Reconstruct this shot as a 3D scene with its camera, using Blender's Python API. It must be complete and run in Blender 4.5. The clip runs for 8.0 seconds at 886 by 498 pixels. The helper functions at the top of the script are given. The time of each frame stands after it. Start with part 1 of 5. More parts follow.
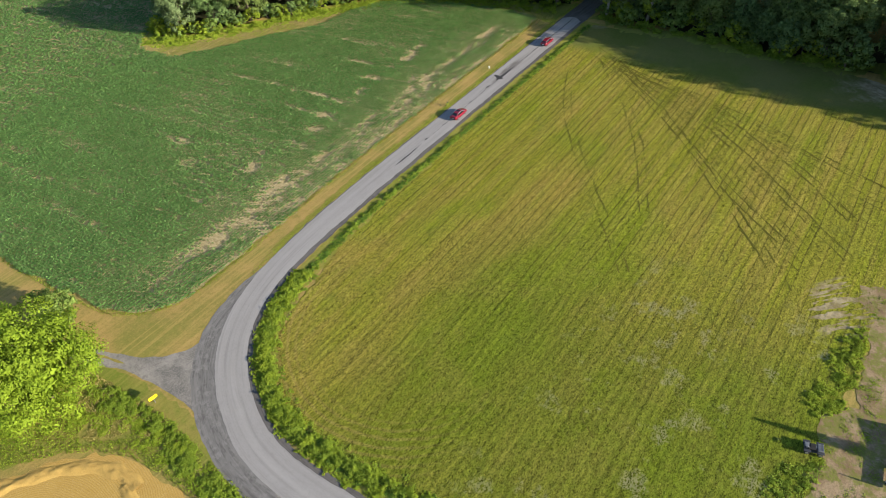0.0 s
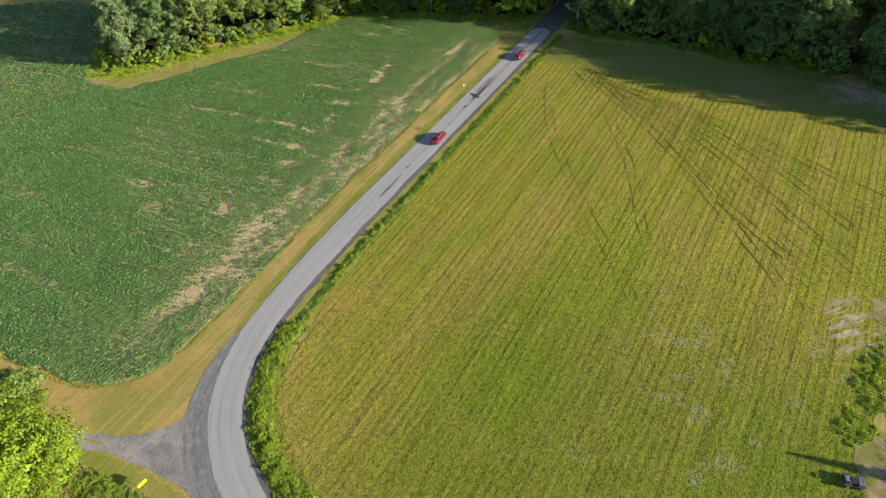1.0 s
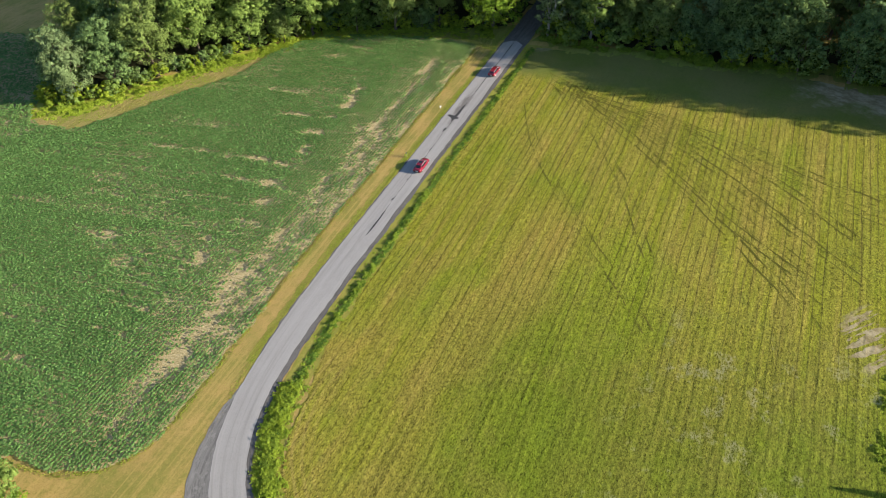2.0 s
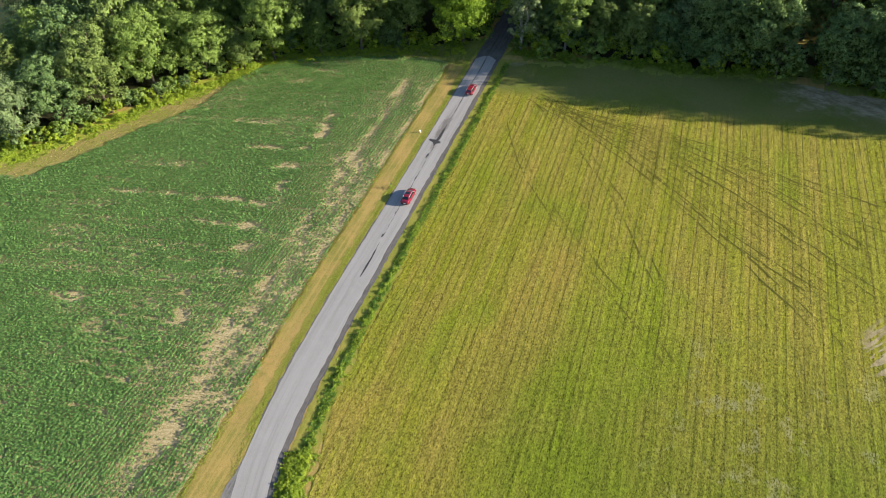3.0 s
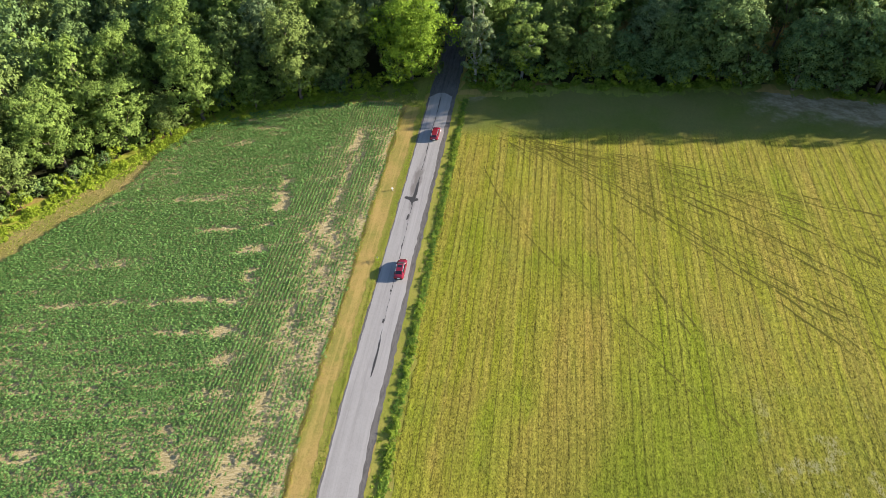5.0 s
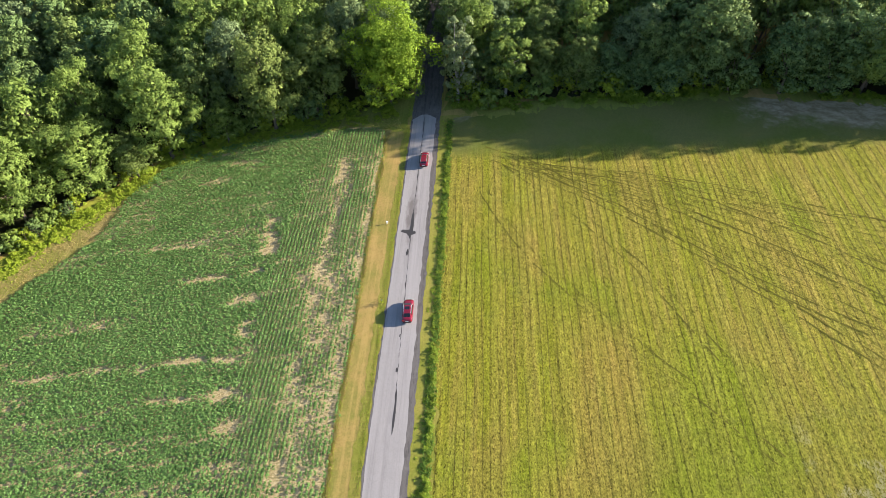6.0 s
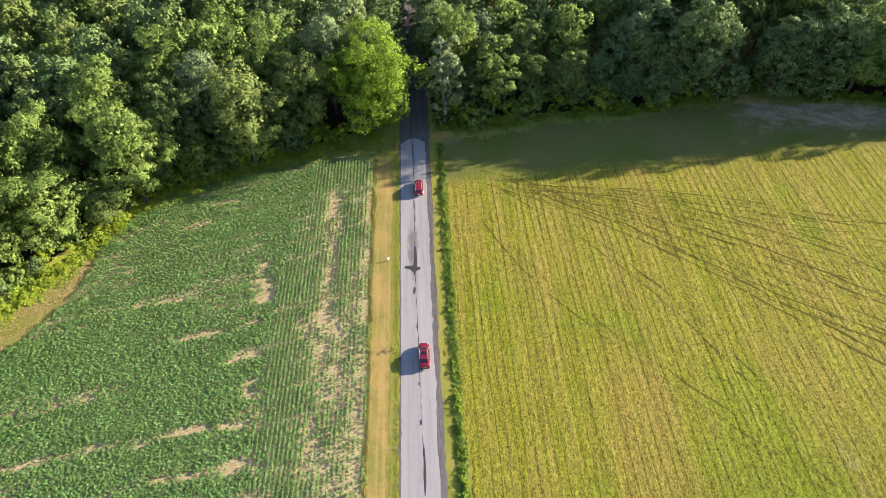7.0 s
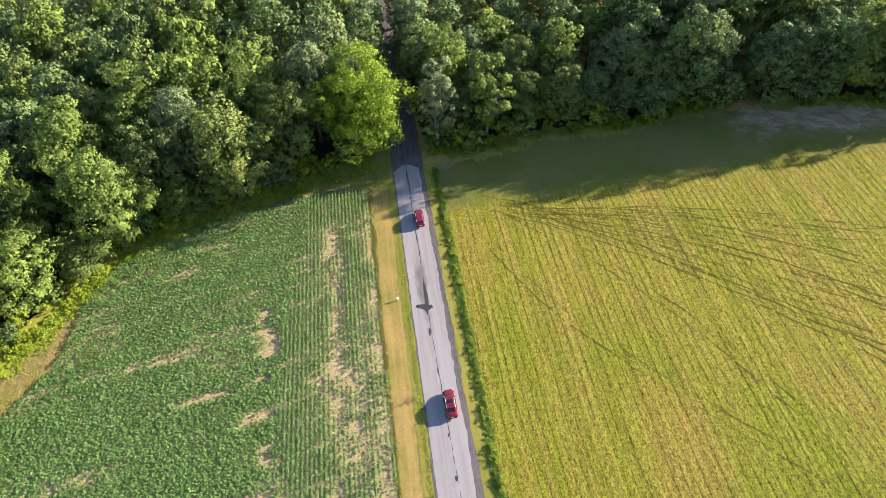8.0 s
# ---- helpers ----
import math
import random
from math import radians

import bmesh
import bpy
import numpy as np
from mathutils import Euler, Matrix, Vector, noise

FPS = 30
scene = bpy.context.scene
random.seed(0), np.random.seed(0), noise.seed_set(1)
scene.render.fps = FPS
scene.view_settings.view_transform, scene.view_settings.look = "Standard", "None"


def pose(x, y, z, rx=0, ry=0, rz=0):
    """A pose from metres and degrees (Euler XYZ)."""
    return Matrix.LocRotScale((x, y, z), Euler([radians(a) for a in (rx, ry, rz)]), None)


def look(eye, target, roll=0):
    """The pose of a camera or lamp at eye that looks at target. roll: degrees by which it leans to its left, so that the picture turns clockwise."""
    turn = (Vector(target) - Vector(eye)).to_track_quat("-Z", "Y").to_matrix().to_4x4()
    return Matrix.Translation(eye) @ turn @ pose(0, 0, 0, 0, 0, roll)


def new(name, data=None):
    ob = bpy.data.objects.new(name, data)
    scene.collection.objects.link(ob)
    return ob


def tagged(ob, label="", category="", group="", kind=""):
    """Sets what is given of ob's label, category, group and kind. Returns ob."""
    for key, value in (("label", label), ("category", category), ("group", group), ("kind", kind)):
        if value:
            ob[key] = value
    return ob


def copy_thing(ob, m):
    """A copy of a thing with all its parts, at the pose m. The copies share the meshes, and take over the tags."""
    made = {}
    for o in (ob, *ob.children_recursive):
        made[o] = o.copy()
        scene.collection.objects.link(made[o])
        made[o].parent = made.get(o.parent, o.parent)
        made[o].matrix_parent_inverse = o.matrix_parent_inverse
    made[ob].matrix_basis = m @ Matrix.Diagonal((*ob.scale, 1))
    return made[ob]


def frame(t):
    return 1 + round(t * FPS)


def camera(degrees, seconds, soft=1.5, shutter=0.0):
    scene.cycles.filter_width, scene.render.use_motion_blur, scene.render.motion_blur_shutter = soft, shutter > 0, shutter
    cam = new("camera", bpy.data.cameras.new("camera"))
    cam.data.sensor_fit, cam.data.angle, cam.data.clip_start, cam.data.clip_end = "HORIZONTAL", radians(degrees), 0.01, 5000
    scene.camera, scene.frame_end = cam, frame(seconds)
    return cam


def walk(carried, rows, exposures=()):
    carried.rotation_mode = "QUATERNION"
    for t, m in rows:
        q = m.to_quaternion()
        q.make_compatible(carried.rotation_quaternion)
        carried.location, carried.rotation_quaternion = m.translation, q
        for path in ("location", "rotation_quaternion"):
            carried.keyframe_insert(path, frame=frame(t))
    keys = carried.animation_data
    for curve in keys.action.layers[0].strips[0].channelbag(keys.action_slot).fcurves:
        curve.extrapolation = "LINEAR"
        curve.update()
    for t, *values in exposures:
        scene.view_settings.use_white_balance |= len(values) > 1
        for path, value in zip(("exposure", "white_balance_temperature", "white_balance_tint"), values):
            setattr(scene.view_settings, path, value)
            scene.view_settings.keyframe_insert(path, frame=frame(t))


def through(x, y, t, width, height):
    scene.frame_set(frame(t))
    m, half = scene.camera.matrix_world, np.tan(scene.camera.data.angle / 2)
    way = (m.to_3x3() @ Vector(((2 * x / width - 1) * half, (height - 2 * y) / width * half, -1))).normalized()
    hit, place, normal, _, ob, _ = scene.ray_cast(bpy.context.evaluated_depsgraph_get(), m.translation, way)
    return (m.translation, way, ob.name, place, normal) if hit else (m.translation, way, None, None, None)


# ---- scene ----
EXPOSURE = 1.43
# ---- camera ----
cam = camera(68.6, 8.0, soft=0.55)
PATH = [
    (0.0, 81.576, -92.989, 95.567, 44.360, 0.000, 36.431),
    (0.5, 75.503, -90.995, 95.610, 44.360, 0.000, 33.737),
    (1.0, 69.425, -88.756, 95.654, 44.360, 0.000, 31.004),
    (1.5, 63.359, -86.277, 95.699, 44.360, 0.000, 28.239),
    (3.0, 45.372, -77.432, 95.840, 44.360, 0.000, 19.808),
    (3.5, 39.497, -74.028, 95.889, 44.360, 0.000, 16.973),
    (4.0, 33.706, -70.403, 95.940, 44.360, 0.000, 14.136),
    (4.5, 28.015, -66.561, 95.991, 44.360, 0.000, 11.304),
    (6.0, 11.688, -53.767, 96.150, 44.360, 0.000, 2.893),
    (6.5, 6.543, -49.094, 96.206, 44.360, 0.000, 0.140),
    (7.0, 1.572, -44.222, 96.262, 44.360, 0.000, -2.579),
    (7.5, -3.211, -39.157, 96.319, 44.360, 0.000, -5.257),
    (8.0, -7.791, -33.901, 96.378, 44.360, 0.000, -7.887),
]
walk(cam, [(t, pose(*p)) for t, *p in PATH], exposures=[(0.0, EXPOSURE - 0.15, 6500, 10), (2.0, EXPOSURE + 0.03, 6500, 10), (5.0, EXPOSURE + 0.23, 6500, 12.5), (8.0, EXPOSURE + 0.47, 6500, 21)])

# ---- world and sun ----
SUN_UP, SUN_TURN = radians(20.5), radians(13.0)      # height, and turn from +x towards +y
world = bpy.data.worlds.new("sky")
scene.world = world
world.use_nodes = True
sky = world.node_tree.nodes.new("ShaderNodeTexSky")
sky.sky_type, sky.sun_disc = "NISHITA", False
sky.sun_elevation, sky.sun_rotation = SUN_UP, radians(90) - SUN_TURN
sky.air_density, sky.dust_density, sky.ozone_density = 1.0, 0.6, 2.5
world.node_tree.links.new(sky.outputs[0], world.node_tree.nodes["Background"].inputs[0])
world.node_tree.nodes["Background"].inputs[1].default_value = 0.080
sun = new("sun", bpy.data.lights.new("sun", "SUN"))
sun.data.energy, sun.data.angle, sun.data.color = 5.0, radians(0.55), (1.0, 0.90, 0.74)
SUN_WAY = Vector((math.cos(SUN_UP) * math.cos(SUN_TURN), math.cos(SUN_UP) * math.sin(SUN_TURN), math.sin(SUN_UP)))
sun.matrix_world = look(SUN_WAY * 300, (0, 0, 0))

# ---- the lie of the land: a steady slope that eases off far away ----
SLOPE_X, SLOPE_Y = 0.07676, 0.01702


def eased(v, reach=230.0, more=120.0):
    a = np.abs(v)
    return np.sign(v) * np.where(a < reach, a, reach + more * np.tanh((a - reach) / more))


def g(x, y):
    """The ground's height."""
    return SLOPE_X * eased(np.asarray(x, float)) + SLOPE_Y * eased(np.asarray(y, float))


def up_turn():
    """The turn that lays a thing flat on the slope."""
    return Vector((0, 0, 1)).rotation_difference(Vector((-SLOPE_X, -SLOPE_Y, 1)).normalized()).to_matrix().to_4x4()


def stand(x, y, turn=0.0, size=1.0, lie=False, lift=0.0):
    """The pose of a thing that stands on the ground at x, y."""
    m = Matrix.Translation((x, y, float(g(x, y)) + lift))
    return m @ (up_turn() if lie else Matrix()) @ pose(0, 0, 0, 0, 0, turn) @ Matrix.Scale(size, 4)


# ---- materials ----
class Mat:
    """A node material, built step by step."""

    def __init__(self, name, rough=0.85, spec=0.3, metal=0.0):
        self.m = bpy.data.materials.new(name)
        self.m.use_nodes = True
        self.t = self.m.node_tree
        self.b = self.t.nodes["Principled BSDF"]
        self.b.inputs["Roughness"].default_value = rough
        self.b.inputs["Specular IOR Level"].default_value = spec
        self.b.inputs["Metallic"].default_value = metal

    def put(self, socket, v):
        if isinstance(v, bpy.types.NodeSocket):
            self.t.links.new(v, socket)
        elif isinstance(v, tuple) and len(v) == 3 and socket.type == "RGBA":
            socket.default_value = (*v, 1)
        else:
            socket.default_value = v

    def pos(self):
        return self.t.nodes.new("ShaderNodeNewGeometry").outputs["Position"]

    def xyz(self, v=None):
        n = self.t.nodes.new("ShaderNodeSeparateXYZ")
        self.put(n.inputs[0], v or self.pos())
        return n.outputs

    def vec(self, x, y, z=0.0):
        n = self.t.nodes.new("ShaderNodeCombineXYZ")
        for s, v in zip(n.inputs, (x, y, z)):
            self.put(s, v)
        return n.outputs[0]

    def stretch(self, sx, sy, sz=1.0, turn=0.0):
        n = self.t.nodes.new("ShaderNodeMapping")
        self.put(n.inputs["Vector"], self.pos())
        n.vector_type = "TEXTURE"
        n.inputs["Scale"].default_value = (1 / sx, 1 / sy, 1 / sz)
        n.inputs["Rotation"].default_value = (0, 0, radians(turn))
        return n.outputs[0]

    def noise(self, scale, detail=4.0, v=None, rough=0.55):
        n = self.t.nodes.new("ShaderNodeTexNoise")
        self.put(n.inputs["Vector"], v or self.pos())
        n.inputs["Scale"].default_value, n.inputs["Detail"].default_value, n.inputs["Roughness"].default_value = scale, detail, rough
        return n.outputs["Fac"]

    def cells(self, scale, v=None):
        """A random value for each small cell."""
        n = self.t.nodes.new("ShaderNodeTexVoronoi")
        self.put(n.inputs["Vector"], v or self.pos())
        n.inputs["Scale"].default_value = scale
        return self.xyz(n.outputs["Color"])[0]

    def uv(self, su, sv):
        n = self.t.nodes.new("ShaderNodeMapping")
        self.put(n.inputs["Vector"], self.t.nodes.new("ShaderNodeTexCoord").outputs["UV"])
        n.inputs["Scale"].default_value = (su, sv, 1)
        return n.outputs[0]

    def math(self, op, a, b=0.0, c=0.0):
        n = self.t.nodes.new("ShaderNodeMath")
        n.operation = op
        for s, v in zip(n.inputs, (a, b, c)):
            self.put(s, v)
        return n.outputs[0]

    def step(self, v, lo, hi):
        """0 under lo, 1 over hi, smooth between."""
        n = self.t.nodes.new("ShaderNodeMapRange")
        n.interpolation_type = "SMOOTHSTEP"
        self.put(n.inputs["Value"], v)
        n.inputs["From Min"].default_value, n.inputs["From Max"].default_value = lo, hi
        return n.outputs["Result"]

    def mix(self, f, a, b, kind="MIX"):
        n = self.t.nodes.new("ShaderNodeMix")
        n.data_type, n.blend_type = "RGBA", kind
        self.put(n.inputs["Factor"], f)
        self.put(n.inputs[6], a)
        self.put(n.inputs[7], b)
        return n.outputs[2]

    def chance(self):
        return self.t.nodes.new("ShaderNodeObjectInfo").outputs["Random"]

    def island(self):
        return self.t.nodes.new("ShaderNodeNewGeometry").outputs["Random Per Island"]

    def bump(self, h, strength=0.5, dist=0.05):
        n = self.t.nodes.new("ShaderNodeBump")
        n.inputs["Strength"].default_value, n.inputs["Distance"].default_value = strength, dist
        self.put(n.inputs["Height"], h)
        self.put(self.b.inputs["Normal"], n.outputs[0])

    def done(self, colour, through=0.0):
        self.put(self.b.inputs["Base Color"], colour)
        if through:
            t = self.t.nodes.new("ShaderNodeBsdfTranslucent")
            self.put(t.inputs[0], colour)
            mx = self.t.nodes.new("ShaderNodeMixShader")
            mx.inputs[0].default_value = through
            self.t.links.new(self.b.outputs[0], mx.inputs[1])
            self.t.links.new(t.outputs[0], mx.inputs[2])
            self.t.links.new(mx.outputs[0], self.t.nodes["Material Output"].inputs[0])
        return self.m


def plain(name, colour, rough=0.6, metal=0.0, spec=0.4, grain=0.15, scale=6.0):
    """A material with a slight uneven tone."""
    k = Mat(name, rough, spec, metal)
    dark = tuple(c * (1 - grain) for c in colour)
    return k.done(k.mix(k.noise(scale, 5), dark, colour))


def leafage(name, dark, light, dry=None, through=0.25, rough=0.55, plants=0.0, clumps=0.9):
    """Leaves: each bough and each leaf its own tone, each plant its own tint."""
    k = Mat(name, max(rough, 0.7), 0.12)
    tone = k.math("ADD", k.math("MULTIPLY", k.island(), 0.55), k.math("MULTIPLY_ADD", k.noise(clumps, 2), 1.3, -0.42))
    c = k.mix(k.step(tone, 0.0, 1.0), dark, light)
    c = k.mix(k.math("MULTIPLY", k.step(k.noise(0.25, 3), 0.4, 0.7), 0.45), c, tuple(v * 1.25 for v in light))
    if plants:
        tone = k.math("MULTIPLY_ADD", k.cells(plants), 0.50, 0.75)
        c = k.mix(1.0, c, k.vec(tone, tone, tone), "MULTIPLY")
    if dry:
        c = k.mix(k.math("MULTIPLY", k.step(k.chance(), 0.3, 1.0), 0.65), c, dry)
    return k.done(c, through)


def grass_material(name, dry, green, lush):
    """Mown grass: dry and green blotches, mower lanes, fine blades."""
    k = Mat(name, 0.95, 0.1)
    big, mid, fine = k.noise(0.085, 5, rough=0.6), k.noise(0.7, 5, rough=0.65), k.noise(8, 6, k.stretch(1.0, 0.7), 0.75)
    c = k.mix(k.step(big, 0.38, 0.62), dry, green)
    c = k.mix(k.math("MULTIPLY", k.step(mid, 0.45, 0.72), 0.55), c, lush)
    lanes = k.noise(1.0, 3, k.stretch(1.4, 0.04))
    c = k.mix(k.math("MULTIPLY", k.step(lanes, 0.45, 0.62), 0.4), c, tuple(v * 1.25 for v in dry))
    c = k.mix(k.math("MULTIPLY", k.step(k.cells(6.5), 0.4, 1.0), 0.28), c, tuple(v * 0.5 for v in green))
    c = k.mix(k.math("MULTIPLY", k.step(k.cells(4.0), 0.7, 1.0), 0.2), c, tuple(v * 1.3 for v in dry))
    k.bump(fine, 0.7, 0.05)
    return k.done(c)


def asphalt_material(name, base, dark, streaks, grit=0.0, spill=False):
    k = Mat(name, 0.9, 0.25)
    x = k.xyz()
    c = k.mix(k.noise(0.35, 5), tuple(v * 0.85 for v in base), base)
    lane = k.noise(1.0, 5, k.uv(1.5, 0.03), 0.65)
    c = k.mix(k.math("MULTIPLY", k.step(lane, 0.45, 0.7), streaks), c, dark)
    c = k.mix(k.math("MULTIPLY", k.step(k.noise(1.7, 6, rough=0.7), 0.5, 0.8), 0.35), c, dark)
    c = k.mix(k.math("MULTIPLY", k.step(k.cells(7), 0.5, 1.0), 0.22), c, tuple(v * 0.6 for v in base))
    c = k.mix(k.math("MULTIPLY", k.step(k.noise(1.0, 4, k.uv(0.45, 0.02)), 0.45, 0.6), 0.25), c, tuple(min(v * 1.25, 0.5) for v in base))
    if grit:
        thin = k.noise(1.0, 6, k.uv(1.9, 0.30), 0.75)
        c = k.mix(k.math("MULTIPLY", k.step(thin, 0.47, 0.64), 0.6), c, dark)
        c = k.mix(k.math("MULTIPLY", k.step(k.noise(0.8, 6, rough=0.75), 0.5, 0.64), grit), c, tuple(v * 1.35 for v in base))
    if spill:
        # an old oil spill drawn out along the lane, and darker wear along the seam
        ragged = k.math("MULTIPLY", k.math("SUBTRACT", k.noise(0.5, 5, k.stretch(1.0, 0.35), 0.7), 0.5), 3.2)
        a = k.math("MULTIPLY", k.math("ADD", x[0], 0.4), 1.0)
        b = k.math("MULTIPLY", k.math("SUBTRACT", x[1], 52.0), 0.105)
        ring = k.math("SQRT", k.math("ADD", k.math("POWER", a, 2.0), k.math("POWER", b, 2.0)))
        c = k.mix(k.math("MULTIPLY", k.step(k.math("ADD", ring, ragged), 1.3, 0.2), 0.75), c, (0.115, 0.10, 0.092))
        lane = k.step(k.math("ABSOLUTE", k.math("ADD", x[0], ragged)), 0.7, 0.1)
        c = k.mix(k.math("MULTIPLY", k.math("MULTIPLY", lane, k.step(x[1], -25, -5)), 0.3), c, dark)
    k.bump(k.noise(30, 4), 0.25, 0.02)
    return k.done(c)


def soil_material():
    k = Mat("straw_littered_soil", 0.95, 0.1)
    c = k.mix(k.noise(0.3, 5), (0.30, 0.235, 0.11), (0.41, 0.33, 0.17))
    rows = k.noise(1.0, 4, k.stretch(0.5, 4.0, turn=9.7))
    c = k.mix(k.math("MULTIPLY", k.step(rows, 0.45, 0.7), 0.5), c, (0.19, 0.165, 0.06))
    fine = k.cells(5.5, k.stretch(0.5, 1.6, turn=9.7))
    c = k.mix(k.math("MULTIPLY", k.step(fine, 0.5, 1.0), 0.5), c, (0.52, 0.43, 0.27))
    c = k.mix(k.math("MULTIPLY", k.step(fine, 0.35, 0.0), 0.5), c, (0.13, 0.12, 0.045))
    k.bump(fine, 0.7, 0.08)
    return k.done(c)


def hay_material():
    k = Mat("mown_hay_field", 0.95, 0.1)
    x, y, z = k.xyz()
    wob = k.math("ADD", k.math("MULTIPLY", k.noise(0.05, 2), 1.0), k.math("MULTIPLY", k.noise(0.5, 2, k.stretch(1.0, 0.06)), 0.9))
    along = k.math("ADD", k.math("ADD", x, wob), k.math("MULTIPLY", y, 0.012))
    rip = k.math("SINE", k.math("MULTIPLY", along, 2 * math.pi / 1.45))
    swath = k.math("SINE", k.math("MULTIPLY", along, 2 * math.pi / 5.8))
    lanes, broad = k.noise(1.0, 4, k.stretch(0.6, 0.018), 0.65), k.noise(1.0, 3, k.stretch(0.09, 0.012))
    big, mid = k.noise(0.03, 4), k.noise(0.25, 5, rough=0.65)
    fine, grain = k.noise(4.0, 5, k.stretch(1.0, 0.6), 0.7), k.noise(9, 4, k.stretch(1.0, 0.7), 0.7)
    c = k.mix(k.math("MULTIPLY", k.step(lanes, 0.40, 0.66), 0.62), (0.205, 0.212, 0.017), (0.278, 0.212, 0.046))
    c = k.mix(k.math("MULTIPLY", k.step(broad, 0.42, 0.66), 0.42), c, (0.285, 0.205, 0.052))
    c = k.mix(k.math("MULTIPLY", k.step(big, 0.47, 0.62), 0.65), c, (0.165, 0.215, 0.011))
    c = k.mix(k.math("MULTIPLY", k.step(mid, 0.5, 0.72), 0.4), c, (0.15, 0.17, 0.035))
    c = k.mix(k.math("MULTIPLY", k.step(k.noise(0.045, 4, k.stretch(1.0, 0.45), 0.6), 0.50, 0.66), 0.52), c, (0.33, 0.22, 0.055))
    c = k.mix(k.math("MULTIPLY", k.step(swath, 0.1, 1.0), 0.35), c, (0.26, 0.24, 0.035))
    grooves = k.math("MULTIPLY", k.step(rip, 0.80, 0.97), k.step(k.noise(0.9, 4, k.stretch(0.8, 0.035)), 0.36, 0.52))
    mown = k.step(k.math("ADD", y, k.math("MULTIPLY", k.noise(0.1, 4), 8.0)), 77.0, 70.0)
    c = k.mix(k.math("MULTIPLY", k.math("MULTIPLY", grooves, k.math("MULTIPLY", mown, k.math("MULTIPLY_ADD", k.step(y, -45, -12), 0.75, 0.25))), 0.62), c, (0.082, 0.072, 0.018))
    # by the wood: smoother greener grass, its colour also darkened for the trees' shade
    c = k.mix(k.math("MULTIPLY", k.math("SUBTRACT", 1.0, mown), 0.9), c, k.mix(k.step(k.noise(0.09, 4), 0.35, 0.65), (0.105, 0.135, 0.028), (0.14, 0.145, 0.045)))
    c = k.mix(k.math("MULTIPLY", k.step(fine, 0.48, 0.62), k.math("MULTIPLY_ADD", mown, 0.35, 0.15)), c, (0.12, 0.115, 0.018))
    c = k.mix(k.math("MULTIPLY", k.math("MULTIPLY", k.step(y, 14, -30), k.step(x, 12, 52)), 0.72), c, (0.095, 0.132, 0.010))
    c = k.mix(k.math("MULTIPLY", k.math("MULTIPLY", k.step(k.noise(0.08, 5, rough=0.7), 0.47, 0.62), k.step(y, 20, -20)), 0.22), c, (0.21, 0.165, 0.04))
    # passes mown round the bend
    turned = k.math("SQRT", k.math("ADD", k.math("POWER", k.math("SUBTRACT", x, 34.5), 2.0), k.math("POWER", k.math("ADD", y, 38.5), 2.0)))
    arcs = k.math("SINE", k.math("MULTIPLY", k.math("ADD", turned, k.math("MULTIPLY", k.noise(0.3, 3), 0.8)), 2 * math.pi / 1.5))
    zone = k.math("MULTIPLY", k.math("MULTIPLY", k.step(turned, 17.0, 23.0), k.step(y, -26, -42)), k.step(x, 58, 44))
    c = k.mix(k.math("MULTIPLY", k.math("MULTIPLY", k.step(arcs, 0.0, 0.9), zone), 0.34), c, (0.29, 0.205, 0.07))
    bits, bits2 = k.cells(4.2, k.stretch(1.3, 0.7, turn=2)), k.cells(7.0, k.stretch(1.2, 0.7, turn=-3))
    tone = k.math("ADD", k.math("MULTIPLY", bits, 0.62), k.math("MULTIPLY_ADD", bits2, 0.50, 0.205))
    tone = k.math("ADD", tone, k.math("MULTIPLY", k.cells(3.2, k.stretch(1.5, 0.7)), 0.24))
    tone = k.math("ADD", tone, k.math("MULTIPLY", k.math("MULTIPLY", rip, -0.045), mown))
    tone = k.math("ADD", tone, k.math("MULTIPLY_ADD", k.step(k.noise(1.0, 4, k.stretch(2.1, 0.03), 0.65), 0.38, 0.62), k.math("MULTIPLY", mown, 0.22), k.math("MULTIPLY_ADD", mown, -0.11, 0.05)))
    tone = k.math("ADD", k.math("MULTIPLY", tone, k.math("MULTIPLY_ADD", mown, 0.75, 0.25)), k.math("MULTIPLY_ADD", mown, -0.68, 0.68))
    c = k.mix(1.0, c, k.vec(tone, tone, tone), "MULTIPLY")
    weak = k.math("MULTIPLY", k.step(x, 52, 68), k.step(y, 6, -8))
    bare = k.math("MULTIPLY", k.step(k.noise(0.13, 5, rough=0.7), 0.55, 0.64), weak)
    c = k.mix(k.math("MULTIPLY", k.math("MULTIPLY", bare, k.step(k.math("ADD", bits, bits2), 0.7, 1.2)), 0.75), c, (0.235, 0.225, 0.12))
    # bare ground by the woods and at the road's end
    rough = k.math("MULTIPLY", k.math("SUBTRACT", k.noise(0.16, 5, rough=0.7), 0.5), 26.0)
    dug = k.math("MULTIPLY", k.step(k.math("ADD", k.math("ADD", y, k.math("MULTIPLY", x, 0.14)), k.math("MULTIPLY", rough, 0.6)), 88.0, 94.0), k.step(k.math("ADD", x, rough), 74.0, 84.0))
    ring = k.math("SQRT", k.math("ADD", k.math("POWER", k.math("SUBTRACT", x, 9.0), 2.0), k.math("POWER", k.math("SUBTRACT", y, 85.0), 2.0)))
    dug = k.math("MAXIMUM", dug, k.math("MULTIPLY", k.step(k.math("ADD", ring, k.math("MULTIPLY", rough, 0.35)), 3.6, 1.0), 0.6))
    churn = k.noise(1.0, 5, k.stretch(0.17, 1.0, turn=48), 0.6)
